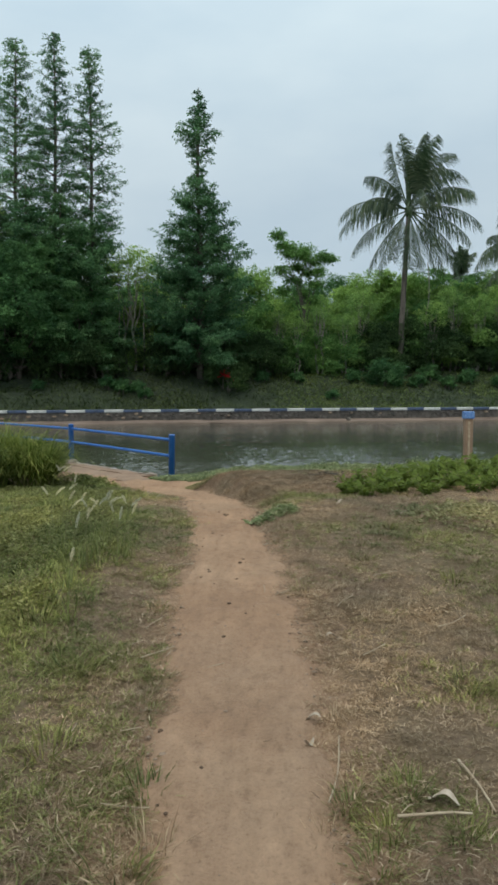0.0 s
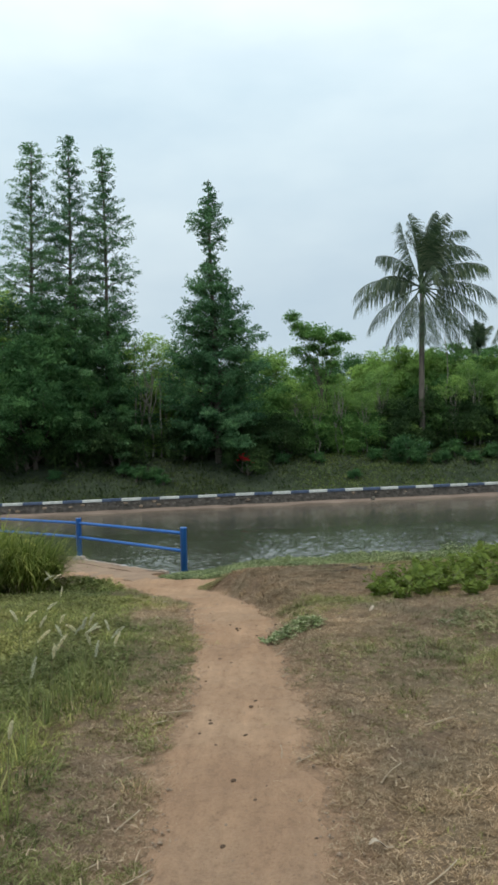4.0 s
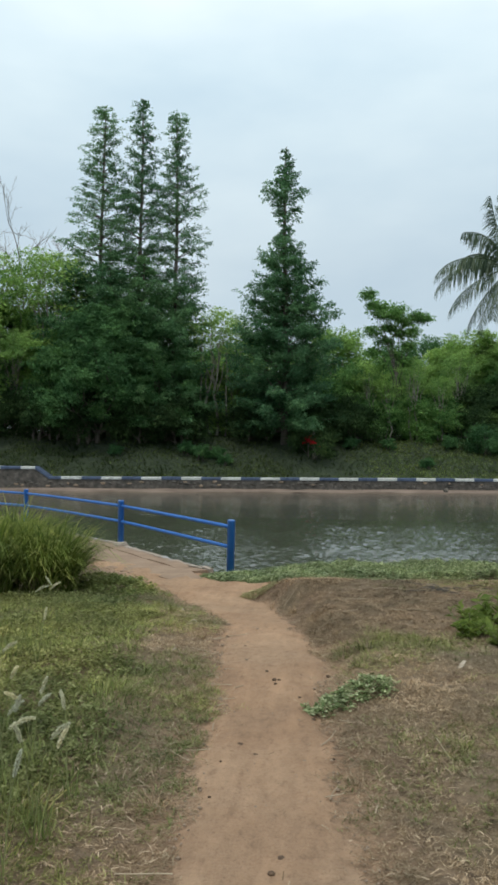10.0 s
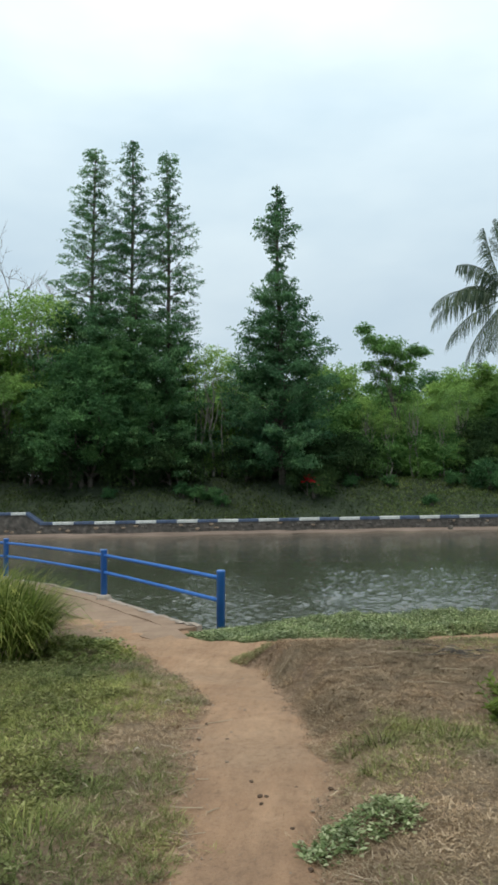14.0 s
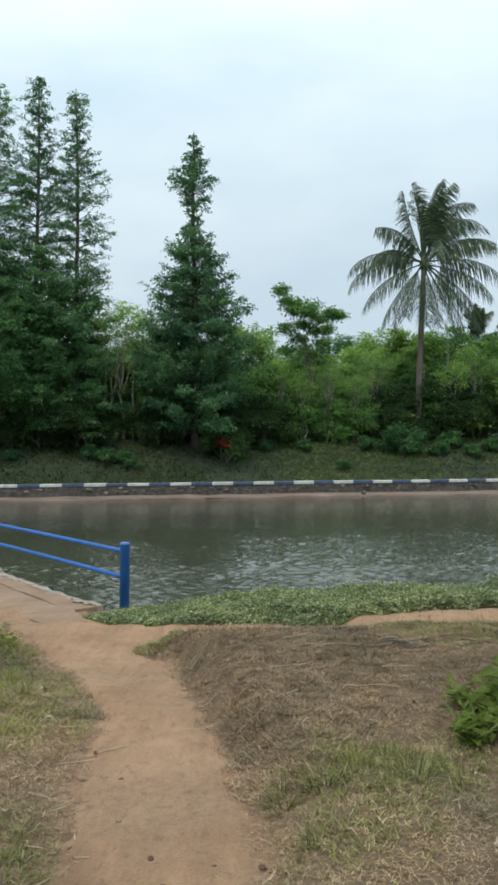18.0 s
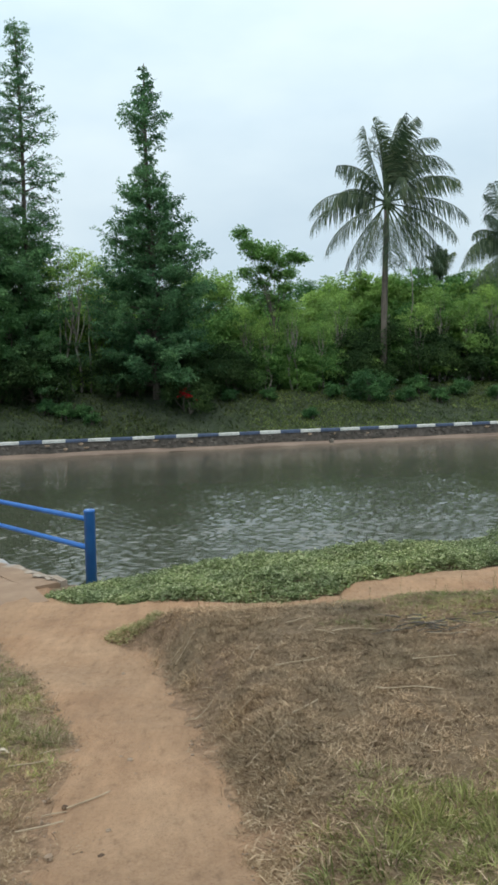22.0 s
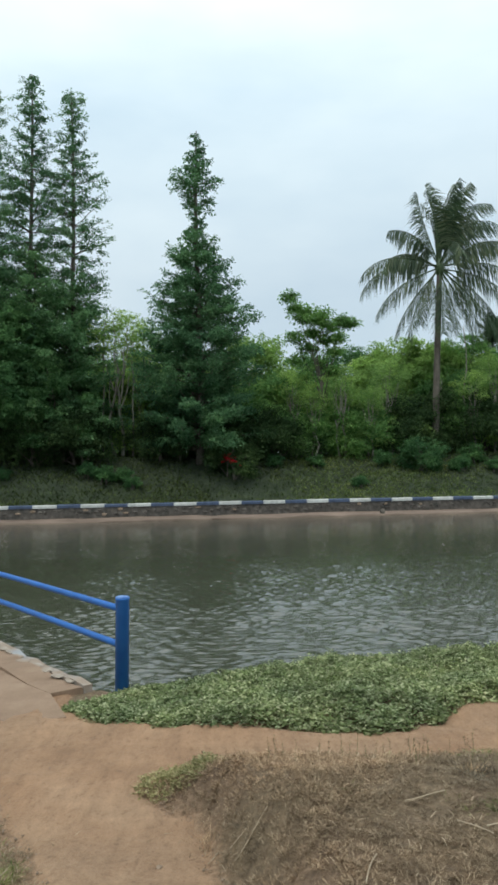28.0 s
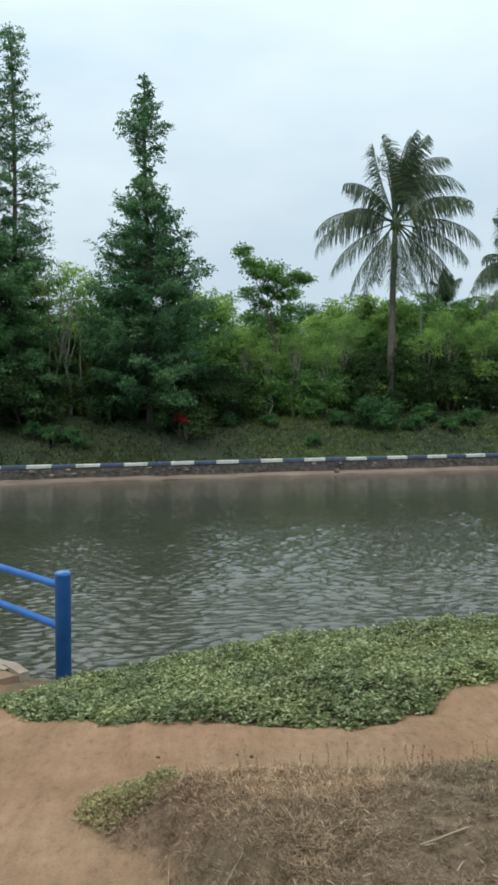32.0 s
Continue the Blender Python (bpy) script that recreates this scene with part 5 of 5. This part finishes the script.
def scatter(n, y0, y1, rng):
    """Roots over the whole near bank, thinning out away from the path."""
    y = rng.uniform(y0, y1, n)
    x = 0.2 + np.where(rng.random(n) < 0.5, -1, 1) * 4.7 * rng.random(n) ** (1.3 if y0 > 8 else 1.6) * rng.uniform(0.75, 1.5, n)
    m = path_margin(x, y)
    ok = (m < rng.normal(size=n) * 0.08 + 0.01) & (y < table(x, BANK_EDGE) - 0.05) & (y < table(x, [(-9, 12.6), (-4, 12.4), (-3.0, 12.2), (-2.2, 11.6), (-1.7, 12), (0, 11), (5, 12.6)]))
    return x[ok], y[ok], m[ok]


gr = np.random.default_rng(121)
sets = {"dry": [], "green": [], "lush": [], "withered": []}
# tufts: kind, blades in each, lean, length, width, spread of the roots
TUFT = {"dry": (14, (0.9, 1.54), (0.015, 0.043), (0.002, 0.0037), 0.026), "withered": (13, (0.75, 1.5), (0.018, 0.05), (0.002, 0.0036), 0.016),
        "green": (13, (0.7, 1.5), (0.02, 0.054), (0.0025, 0.0046), 0.024), "lush": (13, (0.65, 1.5), (0.04, 0.088), (0.0042, 0.0075), 0.036)}
for y0, y1, count, scale in ((-5.0, -2.0, 1400, 1.6), (-2.6, -0.3, 3600, 1.5), (-0.4, 3.0, 33000, 1.0), (3.0, 6.5, 27000, 1.05), (6.5, 8.6, 15000, 1.1), (8.4, 10.95, 27000, 1.05), (10.3, 13.0, 6000, 1.15)):
    x, y, m = scatter(count, y0, y1, gr)
    g = green_field(x, y)
    r = gr.random(len(x))
    left = table(y, LEFT_EDGE) - x
    bare = value_noise(x, y, 3.2, 61) * 0.6 + value_noise(x, y, 9, 62) * 0.4
    keep = gr.random(len(x)) < np.clip(bare * 2.2 + 0.1 + g * 0.5, 0.7, 1) * np.where((y > 7.5) & (left < -0.3), smooth_step(0.07, -0.06, m).clip(0.3, 1), smooth_step(0.09, -0.1, m).clip(0.2, 1))
    root = np.stack([x, y, ground_z(x, y) - 0.004], 1)
    tall = smooth_step(0.35, 1.1, left) * smooth_step(10.4, 8.0, y) * smooth_step(1.0, 3.2, y)
    isg = r < g * 0.95
    worn = (x > -0.9) & (gr.random(len(x)) < smooth_step(6.8, 8.6, y))
    lush = isg & (gr.random(len(x)) < tall * 0.5)
    for nm, pick in (("dry", keep & ~isg & ~worn), ("withered", keep & ~isg & worn), ("green", keep & isg & ~lush), ("lush", keep & lush)):
        per, lean, length, width, loose = TUFT[nm]
        q = np.repeat(root[pick], per, axis=0)
        k = len(q)
        local = (0.6 + 0.9 * value_noise(q[:, 0], q[:, 1], 2.3, 64) * (0.5 + value_noise(q[:, 0], q[:, 1], 6.0, 65))) * np.where((q[:, 1] > 8.2) & (q[:, 0] > -1), 0.8, 1.0) * scale
        away = gr.uniform(0, 6.28, k)
        q = q + np.stack([np.cos(away), np.sin(away), 0 * away], 1) * (np.abs(gr.normal(size=k)) * loose * scale)[:, None] + np.stack([0 * away, 0 * away, gr.uniform(0, 0.014, k)], 1)
        sets[nm].append(blades(q, away + gr.normal(size=k) * 0.9, gr.uniform(*lean, k), gr.uniform(*length, k) * local, gr.uniform(*width, k) * scale, gr))
for nm, mat, label in (("dry", M_DRY, "short brown dried grass thatch beside the path"), ("withered", M_MOUND, "fine withered grey-brown thatch on the mound"), ("green", M_GREEN, "short green grass blades among dry thatch"), ("lush", M_LUSH, "taller lush green grass beside the path")):
    tagged(part(nm + "_grass", joined(sets[nm]), mat), label, "grass", kind="stuff")

# broader dead blades and dark scraps caught in the turf
lr = np.random.default_rng(125)
for nm, count, mat, label in (("dead_blades", 34000, M_LITTER, "pale dead grass blades matted into the turf"), ("dark_scraps", 16000, M_CLOD, "dark rotted grass scraps in the turf")):
    y = lr.uniform(-0.4, 10.9, count)
    x = 0.2 + np.where(lr.random(count) < 0.5, -1, 1) * 4.5 * lr.random(count) ** 1.5
    m = path_margin(x, y)
    ok = (m < lr.normal(size=count) * 0.06 - 0.03) & (lr.random(count) < np.clip(value_noise(x, y, 5.5, 66) * 1.8 - 0.35, 0.05, 1)) & (y < 10.8) & (lr.random(count) < 1 - 0.75 * smooth_step(7.5, 9, y))
    q = np.stack([x, y, ground_z(x, y) + lr.uniform(0.006, 0.035, count)], 1)[ok]
    k = len(q)
    ob = part(nm, blades(q, lr.uniform(0, 6.28, k), lr.uniform(1.1, 1.6, k), lr.uniform(0.022, 0.075, k), lr.uniform(0.0024, 0.0048, k), lr), mat)
    tagged(ob, label, "grass", kind="stuff")


def grass_clump(seed, n, radius, height, mat, label, name, width=0.008):
    rng = np.random.default_rng(seed)
    a, r = rng.uniform(0, 6.28, n), radius * np.sqrt(rng.random(n))
    root = np.stack([np.cos(a) * r, np.sin(a) * r, np.full(n, -0.03)], 1)
    lean = np.clip(r / radius * 0.8 + 0.3 + rng.normal(size=n) * 0.36, 0.02, 1.45)
    ob = part(name, blades(root, a + rng.normal(size=n) * 0.6, lean, height * rng.uniform(0.5, 1.15, n), width * rng.uniform(0.7, 1.3, n), rng), mat)
    return tagged(ob, label, "grass", "tall grass clumps")


def arching_blades(n, radius, height, width, rng):
    """Long blades that rise from a crowded foot and arch over, four joints each."""
    a, r = rng.uniform(0, 6.28, n), radius * np.sqrt(rng.random(n)) * 0.7
    h = np.stack([np.cos(a), np.sin(a), 0 * a], 1)
    at = h * r[:, None] - (0, 0, 0.03)
    a = a + rng.normal(size=n) * 0.7
    h = np.stack([np.cos(a), np.sin(a), 0 * a], 1)
    s = np.stack([-np.sin(a), np.cos(a), 0 * a], 1)
    lean = np.clip(r / radius * 0.5 + rng.normal(size=n) * 0.16, 0, 0.9)
    bend = rng.uniform(0.25, 0.75, n)
    step = height * rng.uniform(0.5, 1.2, n) / 4
    w = width * rng.uniform(0.7, 1.3, n)
    rows = []
    for q, f in enumerate((0.6, 1.0, 0.9, 0.6, 0.06)):
        rows += [at - s * (w * f / 2)[:, None], at + s * (w * f / 2)[:, None]]
        at = at + step[:, None] * (np.sin(lean)[:, None] * h + np.cos(lean)[:, None] * (0, 0, 1))
        lean = lean + bend * (0.5 + 0.4 * q)
    verts = np.stack(rows, 1).reshape(-1, 3)
    i = np.arange(n)[:, None] * 10
    return verts, np.concatenate([i + 2 * q + k for q in range(4) for k in ([0, 1, 3], [0, 3, 2])])


cr = np.random.default_rng(131)
clump = tagged(new("tall_grass_clump"), "dense waist-high clump of arching green grass by the deck", "grass", "tall grass clumps")
for nm, n, r, h, w, mat, lb in (("green_foliage", 1600, 0.6, 1.26, 0.019, M_CLUMP, ""), ("dry_thatch", 500, 0.55, 0.6, 0.014, M_DRY, "dead brown blades at the foot")):
    part(nm, arching_blades(n, r, h, w, cr), mat, clump, lb)["kind"] = "stuff"
clump.matrix_basis = pose(-3.32, 10.5, float(ground_z(-3.32, 10.5))) @ Matrix.Diagonal((0.85, 0.85, 0.85, 1))
for x, y, s in ((-3.95, 10.15, 0.9), (-4.0, 10.95, 0.95), (-4.75, 10.4, 1.0), (-5.1, 11.3, 1.05), (-5.8, 10.8, 1.1), (-3.6, 11.05, 0.75), (-6.8, 11.3, 1.1)):
    copy_thing(clump, pose(x, y, float(ground_z(x, y)), 0, 0, tr.uniform(0, 360))).scale = (s, s, s)
tuft = grass_clump(132, 130, 0.08, 0.13, M_GREEN, "small tuft of green grass", "grass_tuft", 0.006)
tuft.matrix_basis = pose(-0.1, 0.98, float(ground_z(-0.1, 0.98)))
for x, y, s in ((0.72, 0.75, 0.8), (0.82, 0.95, 0.9), (0.66, 0.6, 0.8), (0.95, 0.7, 0.8), (0.6, 0.9, 0.7), (0.55, 6.5, 0.8), (0.62, 7.0, 1.0), (0.8, 7.15, 1.0), (1.02, 7.05, 1.1), (0.45, 6.95, 0.9), (0.95, 7.3, 1.0), (-0.12, 0.55, 1.0), (-0.5, 1.2, 1.2), (-0.7, 0.8, 1.2), (-0.6, 2.0, 1.3), (1.25, 1.75, 1.1), (1.5, 1.65, 1.2), (1.62, 3.4, 1.0), (1.9, 3.1, 1.1), (-0.95, 2.7, 1.4), (-0.85, 4.2, 1.3), (1.15, 4.1, 0.8), (1.5, 5.1, 0.9), (1.0, 5.05, 0.7), (-1.3, 8.9, 1.0), (-1.6, 9.5, 1.0)):
    copy_thing(tuft, pose(x, y, float(ground_z(x, y)), 0, 0, tr.uniform(0, 360))).scale = (s, s, s)


# taller meadow grass round the foxtails
meadow = grass_clump(133, 330, 0.28, 0.14, M_LUSH, "tall tuft of green meadow grass", "meadow_grass", 0.0065)
meadow.matrix_basis = pose(-1.2, 4.6, float(ground_z(-1.2, 4.6)))
mr = np.random.default_rng(135)
for n in range(110):
    x, y = mr.uniform(-3.2, -0.72), mr.uniform(2.6, 8.6)
    if x > float(table(y, LEFT_EDGE)) - 0.5 or value_noise(x, y, 1.1, 136) < 0.45:
        continue
    s = mr.uniform(0.45, 1.1)
    copy_thing(meadow, pose(x, y, float(ground_z(x, y)), 0, 0, mr.uniform(0, 360))).scale = (s, s, s)
dead = grass_clump(134, 120, 0.09, 0.16, M_DRY, "small dried-out tuft of grass at the edge of the path", "dry_tuft", 0.004)
dead.matrix_basis = pose(-0.04, 0.66, float(ground_z(-0.04, 0.66)))
for x, y, s in ((0.5, 0.72, 0.6), (0.62, 1.5, 0.6), (-0.2, 1.7, 0.7), (0.66, 2.4, 0.6), (0.62, 0.95, 0.7), (-0.3, 2.9, 0.7), (0.62, 3.2, 0.6), (-0.36, 4.4, 0.7), (0.5, 4.7, 0.6), (-0.62, 6.3, 0.7), (0.42, 7.6, 0.6), (0.2, 8.3, 0.7), (-0.05, 9.2, 0.7), (-0.35, 9.9, 0.7), (-0.8, 8.4, 0.8), (-0.9, 9.0, 0.7), (-0.75, 7.6, 0.8), (0.15, 9.7, 0.7), (0.9, 9.9, 0.6), (0.5, 10.2, 0.7)):
    copy_thing(dead, pose(x, y, float(ground_z(x, y)), 0, 0, mr.uniform(0, 360))).scale = (s, s, s)


# foxtails
def foxtail(x, y, height, bend, turn, seed):
    rng = np.random.default_rng(seed)
    f = tagged(new("foxtail_grass"), "tall grass stalk with a fluffy white nodding seed head", "grass", "foxtail stalks")
    f.matrix_basis = pose(x, y, float(ground_z(x, y)), 0, 0, turn)
    t = np.linspace(0, 1, 12)
    ang = np.pi / 2 - 0.12 - bend * np.clip((t - 0.45) / 0.55, 0, 1) ** 1.6
    line = np.concatenate([[[0, 0, -0.02]], np.cumsum(np.stack([np.cos(ang), 0 * ang, np.sin(ang)], 1) * height / 11, axis=0)])[:12]
    part("stalk", tube(line, np.linspace(0.0028, 0.0014, 12), 5), M_STEM, f)
    u = rng.uniform(0.8, 1.0, 330)
    at = np.stack([np.interp(u, t, line[:, k]) for k in range(3)], 1)
    way = unit(rng.normal(size=(330, 3))) + np.array([0.35, 0, 0.2])
    part("seed_head", leaves(at, way, 0.009 * np.sin(np.pi * ((u - 0.8) / 0.2 * 0.8 + 0.1)) + 0.005, 0.0036, 0.1, rng), M_FLUFF, f, "fluffy off-white bristly seed head")
    root = np.repeat([[0, 0, 0.0]], 7, 0) + rng.normal(size=(7, 3)) * (0.015, 0.015, 0)
    part("blade_leaves", blades(root, rng.uniform(0, 6.28, 7), rng.uniform(0.15, 0.6, 7), rng.uniform(0.14, 0.28, 7), 0.006, rng), M_LUSH, f)


FOX = [(-2.03, 7.66), (-2.02, 7.24), (-1.45, 5.18), (-1.25, 4.93), (-1.38, 4.49), (-0.94, 4.51), (-0.98, 4.27), (-0.67, 4.03), (-0.87, 3.98), (-0.69, 3.74), (-0.93, 3.68), (-1.24, 4.43), (-0.88, 3.17), (-0.76, 2.61), (-2.03, 6.96), (-1.62, 6.23), (-1.02, 4.45), (-0.89, 4.23), (-0.95, 4.59), (-0.69, 4.34), (-0.69, 3.99), (-0.94, 4.58), (-0.91, 3.73), (-1.13, 3.97), (-0.74, 4.1), (-1.38, 4.68)]
for n, (x, y) in enumerate(FOX):
    foxtail(x, y, tr.uniform(0.4, 0.54), tr.uniform(0.1, 1.7), tr.uniform(-70, 70) + (180 if tr.random() < 0.3 else 0), 140 + n)

# ---- litter on the ground: straws, dry leaves, pebbles ----


def straw(x, y, length, turn, seed, radius=0.004):
    rng = np.random.default_rng(seed)
    t = np.linspace(-0.5, 0.5, 9)
    line = np.stack([t * length, np.sin(t * 3 + seed) * length * 0.04, np.zeros(9)], 1)
    c, s = math.cos(radians(turn)), math.sin(radians(turn))
    wx_, wy_ = x + line[:, 0] * c - line[:, 1] * s, y + line[:, 0] * s + line[:, 1] * c
    line[:, 2] = ground_z(wx_, wy_) - float(ground_z(x, y)) + 0.012 + 0.012 * rng.random()
    ob = part("dry_stalk", tube(line, np.full(9, radius) * np.linspace(1.1, 0.7, 9), 6), M_STRAW, smooth=True)
    ob.matrix_basis = pose(x, y, float(ground_z(x, y)), 0, 0, turn)
    tagged(ob, "pale dry stalk lying on the turf", "stalk", "dry stalks")


STRAWS = [(0.58, 1.13, 0.45, 77), (0.87, 0.79, 0.24, -8), (1.05, 0.96, 0.3, -85), (1.03, 0.86, 0.12, 80), (-0.28, 2.65, 0.2, 75), (-0.2, 2.2, 0.22, 50), (0.36, 5.25, 0.22, 70), (0.9, 5.0, 0.24, 95), (0.75, 9.3, 0.16, -50), (0.95, 9.32, 0.3, 5), (0.3, 7.95, 0.25, 40), (0.5, 8.2, 0.2, 50), (0.55, 8.9, 0.3, 20), (1.05, 8.4, 0.34, -25), (0.72, 7.75, 0.16, 60), (0.2, 8.4, 0.22, 30), (1.3, 8.8, 0.26, 10), (-0.45, 7.7, 0.2, 45), (-0.6, 7.5, 0.18, 20), (-0.35, 6.1, 0.16, 0), (-0.25, 3.9, 0.2, 3), (0.1, 2.05, 0.1, 35), (0.85, 3.0, 0.22, 60), (1.2, 3.6, 0.2, 30), (0.9, 2.2, 0.2, 50), (1.4, 2.6, 0.24, 35), (0.62, 9.6, 0.2, 15), (1.5, 9.2, 0.22, -20), (0.3, 9.05, 0.18, 70), (-0.8, 8.1, 0.16, 30), (-0.3, 5.0, 0.18, 20), (0.7, 6.7, 0.2, 75)]
for n, (x, y, length, turn) in enumerate(STRAWS):
    straw(x, y, length, turn, 200 + n, 0.0055 if 1 <= n <= 2 else 0.0029)

wr = np.random.default_rng(206)
for n in range(44):  # short straws shed along the worn edges
    y = wr.uniform(0.6, 10.0)
    x = float(table(y, LEFT_EDGE)) + wr.normal() * 0.11 if n % 3 else float(table(y, RIGHT_EDGE)) + wr.normal() * 0.1 + 0.05
    straw(x, y, wr.uniform(0.05, 0.17), wr.uniform(0, 180), 260 + n, 0.0026)


def curled_leaf(x, y, length, turn, seed):
    rng = np.random.default_rng(seed)
    u, w = np.meshgrid(np.linspace(0, 1, 9), np.linspace(-1, 1, 5), indexing="ij")
    wide = length * 0.17 * np.sin(np.pi * (0.06 + 0.9 * u)) ** 0.8
    v = np.stack([(u - 0.5) * length, w * wide, 0.012 + 0.35 * wide * w**2 + 0.02 * np.sin(u * 5 + seed)], -1).reshape(-1, 3)
    i = (np.arange(8)[:, None] * 5 + np.arange(4)[None]).reshape(-1, 1)
    ob = part("dry_leaf", (v, np.concatenate([i + [0, 5, 6], i + [0, 6, 1]])), M_DRYLEAF, smooth=True)
    ob.matrix_basis = pose(x, y, float(ground_z(x, y)) + 0.012, 0, 0, turn)
    tagged(ob, "curled pale dead leaf lying on the ground", "leaf", "dead leaves")


for n, (x, y, length, turn) in enumerate(((0.516, 1.48, 0.1, -25), (0.915, 0.87, 0.11, -35), (1.5, 1.65, 0.12, 70), (0.72, 2.4, 0.1, 20), (0.5, 1.3, 0.07, 50), (1.75, 5.9, 0.14, -20), (1.2, 6.4, 0.1, 40), (-0.95, 8.2, 0.09, 10), (-1.2, 9.0, 0.07, 60), (-0.8, 6.9, 0.08, 30))):
    curled_leaf(x, y, length, turn, 230 + n)
for n in range(110):
    y = tr.uniform(0.4, 12.2)
    x = tr.uniform(float(table(y, LEFT_EDGE)) - 0.05, min(float(table(y, RIGHT_EDGE)), 1.6) + 0.05)
    if float(path_margin(x, y)) < 0.02:
        continue
    bm = bmesh.new()
    bmesh.ops.create_icosphere(bm, subdivisions=1, radius=1)
    size = tr.uniform(0.006, 0.015)
    for vtx in bm.verts:
        vtx.co = Vector((vtx.co.x * size * 1.2, vtx.co.y * size, vtx.co.z * size * 0.65)) * tr.uniform(0.85, 1.2)
    ob = part("pebble", bm, M_CLOD if tr.random() < 0.7 else M_RUBBLE)
    ob.matrix_basis = pose(x, y, float(ground_z(x, y)) + 0.014, 0, 0, tr.uniform(0, 360))
    tagged(ob, "small dark clod on the bare path", "pebble", "path pebbles")

n = 5200
y = tr.uniform(-1, 12.3, n)
x = tr.uniform(-3, 2.4, n)
m = path_margin(x, y)
ok = (m > -0.02) & (tr.random(n) < np.clip(np.exp(-m / 0.11), 0.05, 1))
x, y = x[ok], y[ok]
q = np.stack([x, y, ground_z(x, y) + 0.02], 1)
bits = part("straw_bits", blades(q, tr.uniform(0, 6.28, len(q)), tr.uniform(1.35, 1.6, len(q)), tr.uniform(0.015, 0.07, len(q)), tr.uniform(0.002, 0.005, len(q)), tr), M_DRY)
tagged(bits, "scattered bits of straw and dry grass on the path", "straw", kind="stuff")


def crumbs(x, y, size, rng):
    """Small uneven lumps of earth, eight faces each."""
    n = len(x)
    corner = np.array([(1, 0, 0), (0, 1, 0), (-1, 0, 0), (0, -1, 0), (0, 0, 0.8), (0, 0, -0.6)])
    v = corner[None] * rng.uniform(0.55, 1.3, (n, 6, 1)) * size[:, None, None] + rng.normal(size=(n, 6, 3)) * size[:, None, None] * 0.15
    v = v + np.stack([x, y, ground_z(x, y) + 0.012 + size * 0.2], 1)[:, None]
    i = np.arange(n)[:, None] * 6
    faces = ([0, 1, 4], [1, 2, 4], [2, 3, 4], [3, 0, 4], [1, 0, 5], [2, 1, 5], [3, 2, 5], [0, 3, 5])
    return v.reshape(-1, 3), np.concatenate([i + f for f in faces])


n = 60000
y = tr.uniform(-0.5, 12.0, n)
x = tr.uniform(-3, 2.2, n)
m = path_margin(x, y)
near = np.exp(-np.abs(m - 0.02) / 0.06)
corner = np.exp(-(((x + 0.35) / 0.5) ** 2 + ((y - 10.35) / 0.4) ** 2))
ok = ((m > -0.14) | (corner > 0.2)) & (tr.random(n) < 0.1 + 0.55 * np.maximum(near, corner) * (0.3 + value_noise(x, y, 3, 71)))
x, y, near = x[ok], y[ok], near[ok]
lump = part("soil_crumbs", crumbs(x, y, (0.0025 + 0.009 * near * tr.random(len(x)) ** 2 + 0.004 * tr.random(len(x)) ** 3), tr), M_RUBBLE)
tagged(lump, "loose crumbs of brown earth along the worn path edges", "soil", kind="stuff")

heap = tagged(new("dead_stalk_heap"), "low heap of dead brown stalks lying on the mound", "dead plants")
heap.location = (1.5, 9.35, float(ground_z(1.5, 9.35)))
for n in range(34):
    a, r = tr.uniform(-0.5, 0.5) + (3.14 if n % 2 else 0), abs(tr.normal()) * 0.16
    at = np.array([tr.normal() * 0.15, tr.normal() * 0.07, 0.015 + tr.uniform(0, 0.06)])
    seg = limb_line(at, (math.cos(a), math.sin(a), tr.uniform(-0.05, 0.3)), tr.uniform(0.07, 0.2), -0.2, tr, 5)
    part("dead_stalk", tube(seg, np.linspace(0.005, 0.002, 5), 5), M_BARK if n % 6 else M_STRAW, heap)


def seed_stalk(seed):
    """A thin upright grass stem with small red-brown seeds near its tip, its foot at the origin."""
    rng = np.random.default_rng(seed)
    st = tagged(new("seed_stalk"), "thin upright grass stalk with tiny red-brown seeds", "grass", "seed stalks")
    line = limb_line((0, 0, -0.02), (rng.normal() * 0.12, rng.normal() * 0.12, 1), rng.uniform(0.11, 0.19), 0.0, rng, 6)
    part("stalk", tube(line, np.linspace(0.0016, 0.0009, 6), 4), M_STEM, st)
    u = rng.uniform(0.5, 1.0, 13)
    at = np.stack([np.interp(u, np.linspace(0, 1, 6), line[:, k]) for k in range(3)], 1)
    part("seed_spike", leaves(at, rng.normal(size=(13, 3)) * 0.6 + (0, 0, 0.6), 0.012, 0.005, 0.2, rng), M_SEED, st, "small red-brown seeds")["kind"] = "stuff"
    return st


stalks = [seed_stalk(301), seed_stalk(302), seed_stalk(303)]
sr = np.random.default_rng(304)
for n in range(80):
    x, y = sr.uniform(-0.1, 3.2), sr.normal() * 0.2 + 10.4
    m = pose(x, y, float(ground_z(x, y)), 0, 0, sr.uniform(0, 360))
    if n < 3:
        stalks[n].matrix_basis = m
    else:
        copy_thing(stalks[n % 3], m).scale = (sr.uniform(0.6, 1.1),) * 3
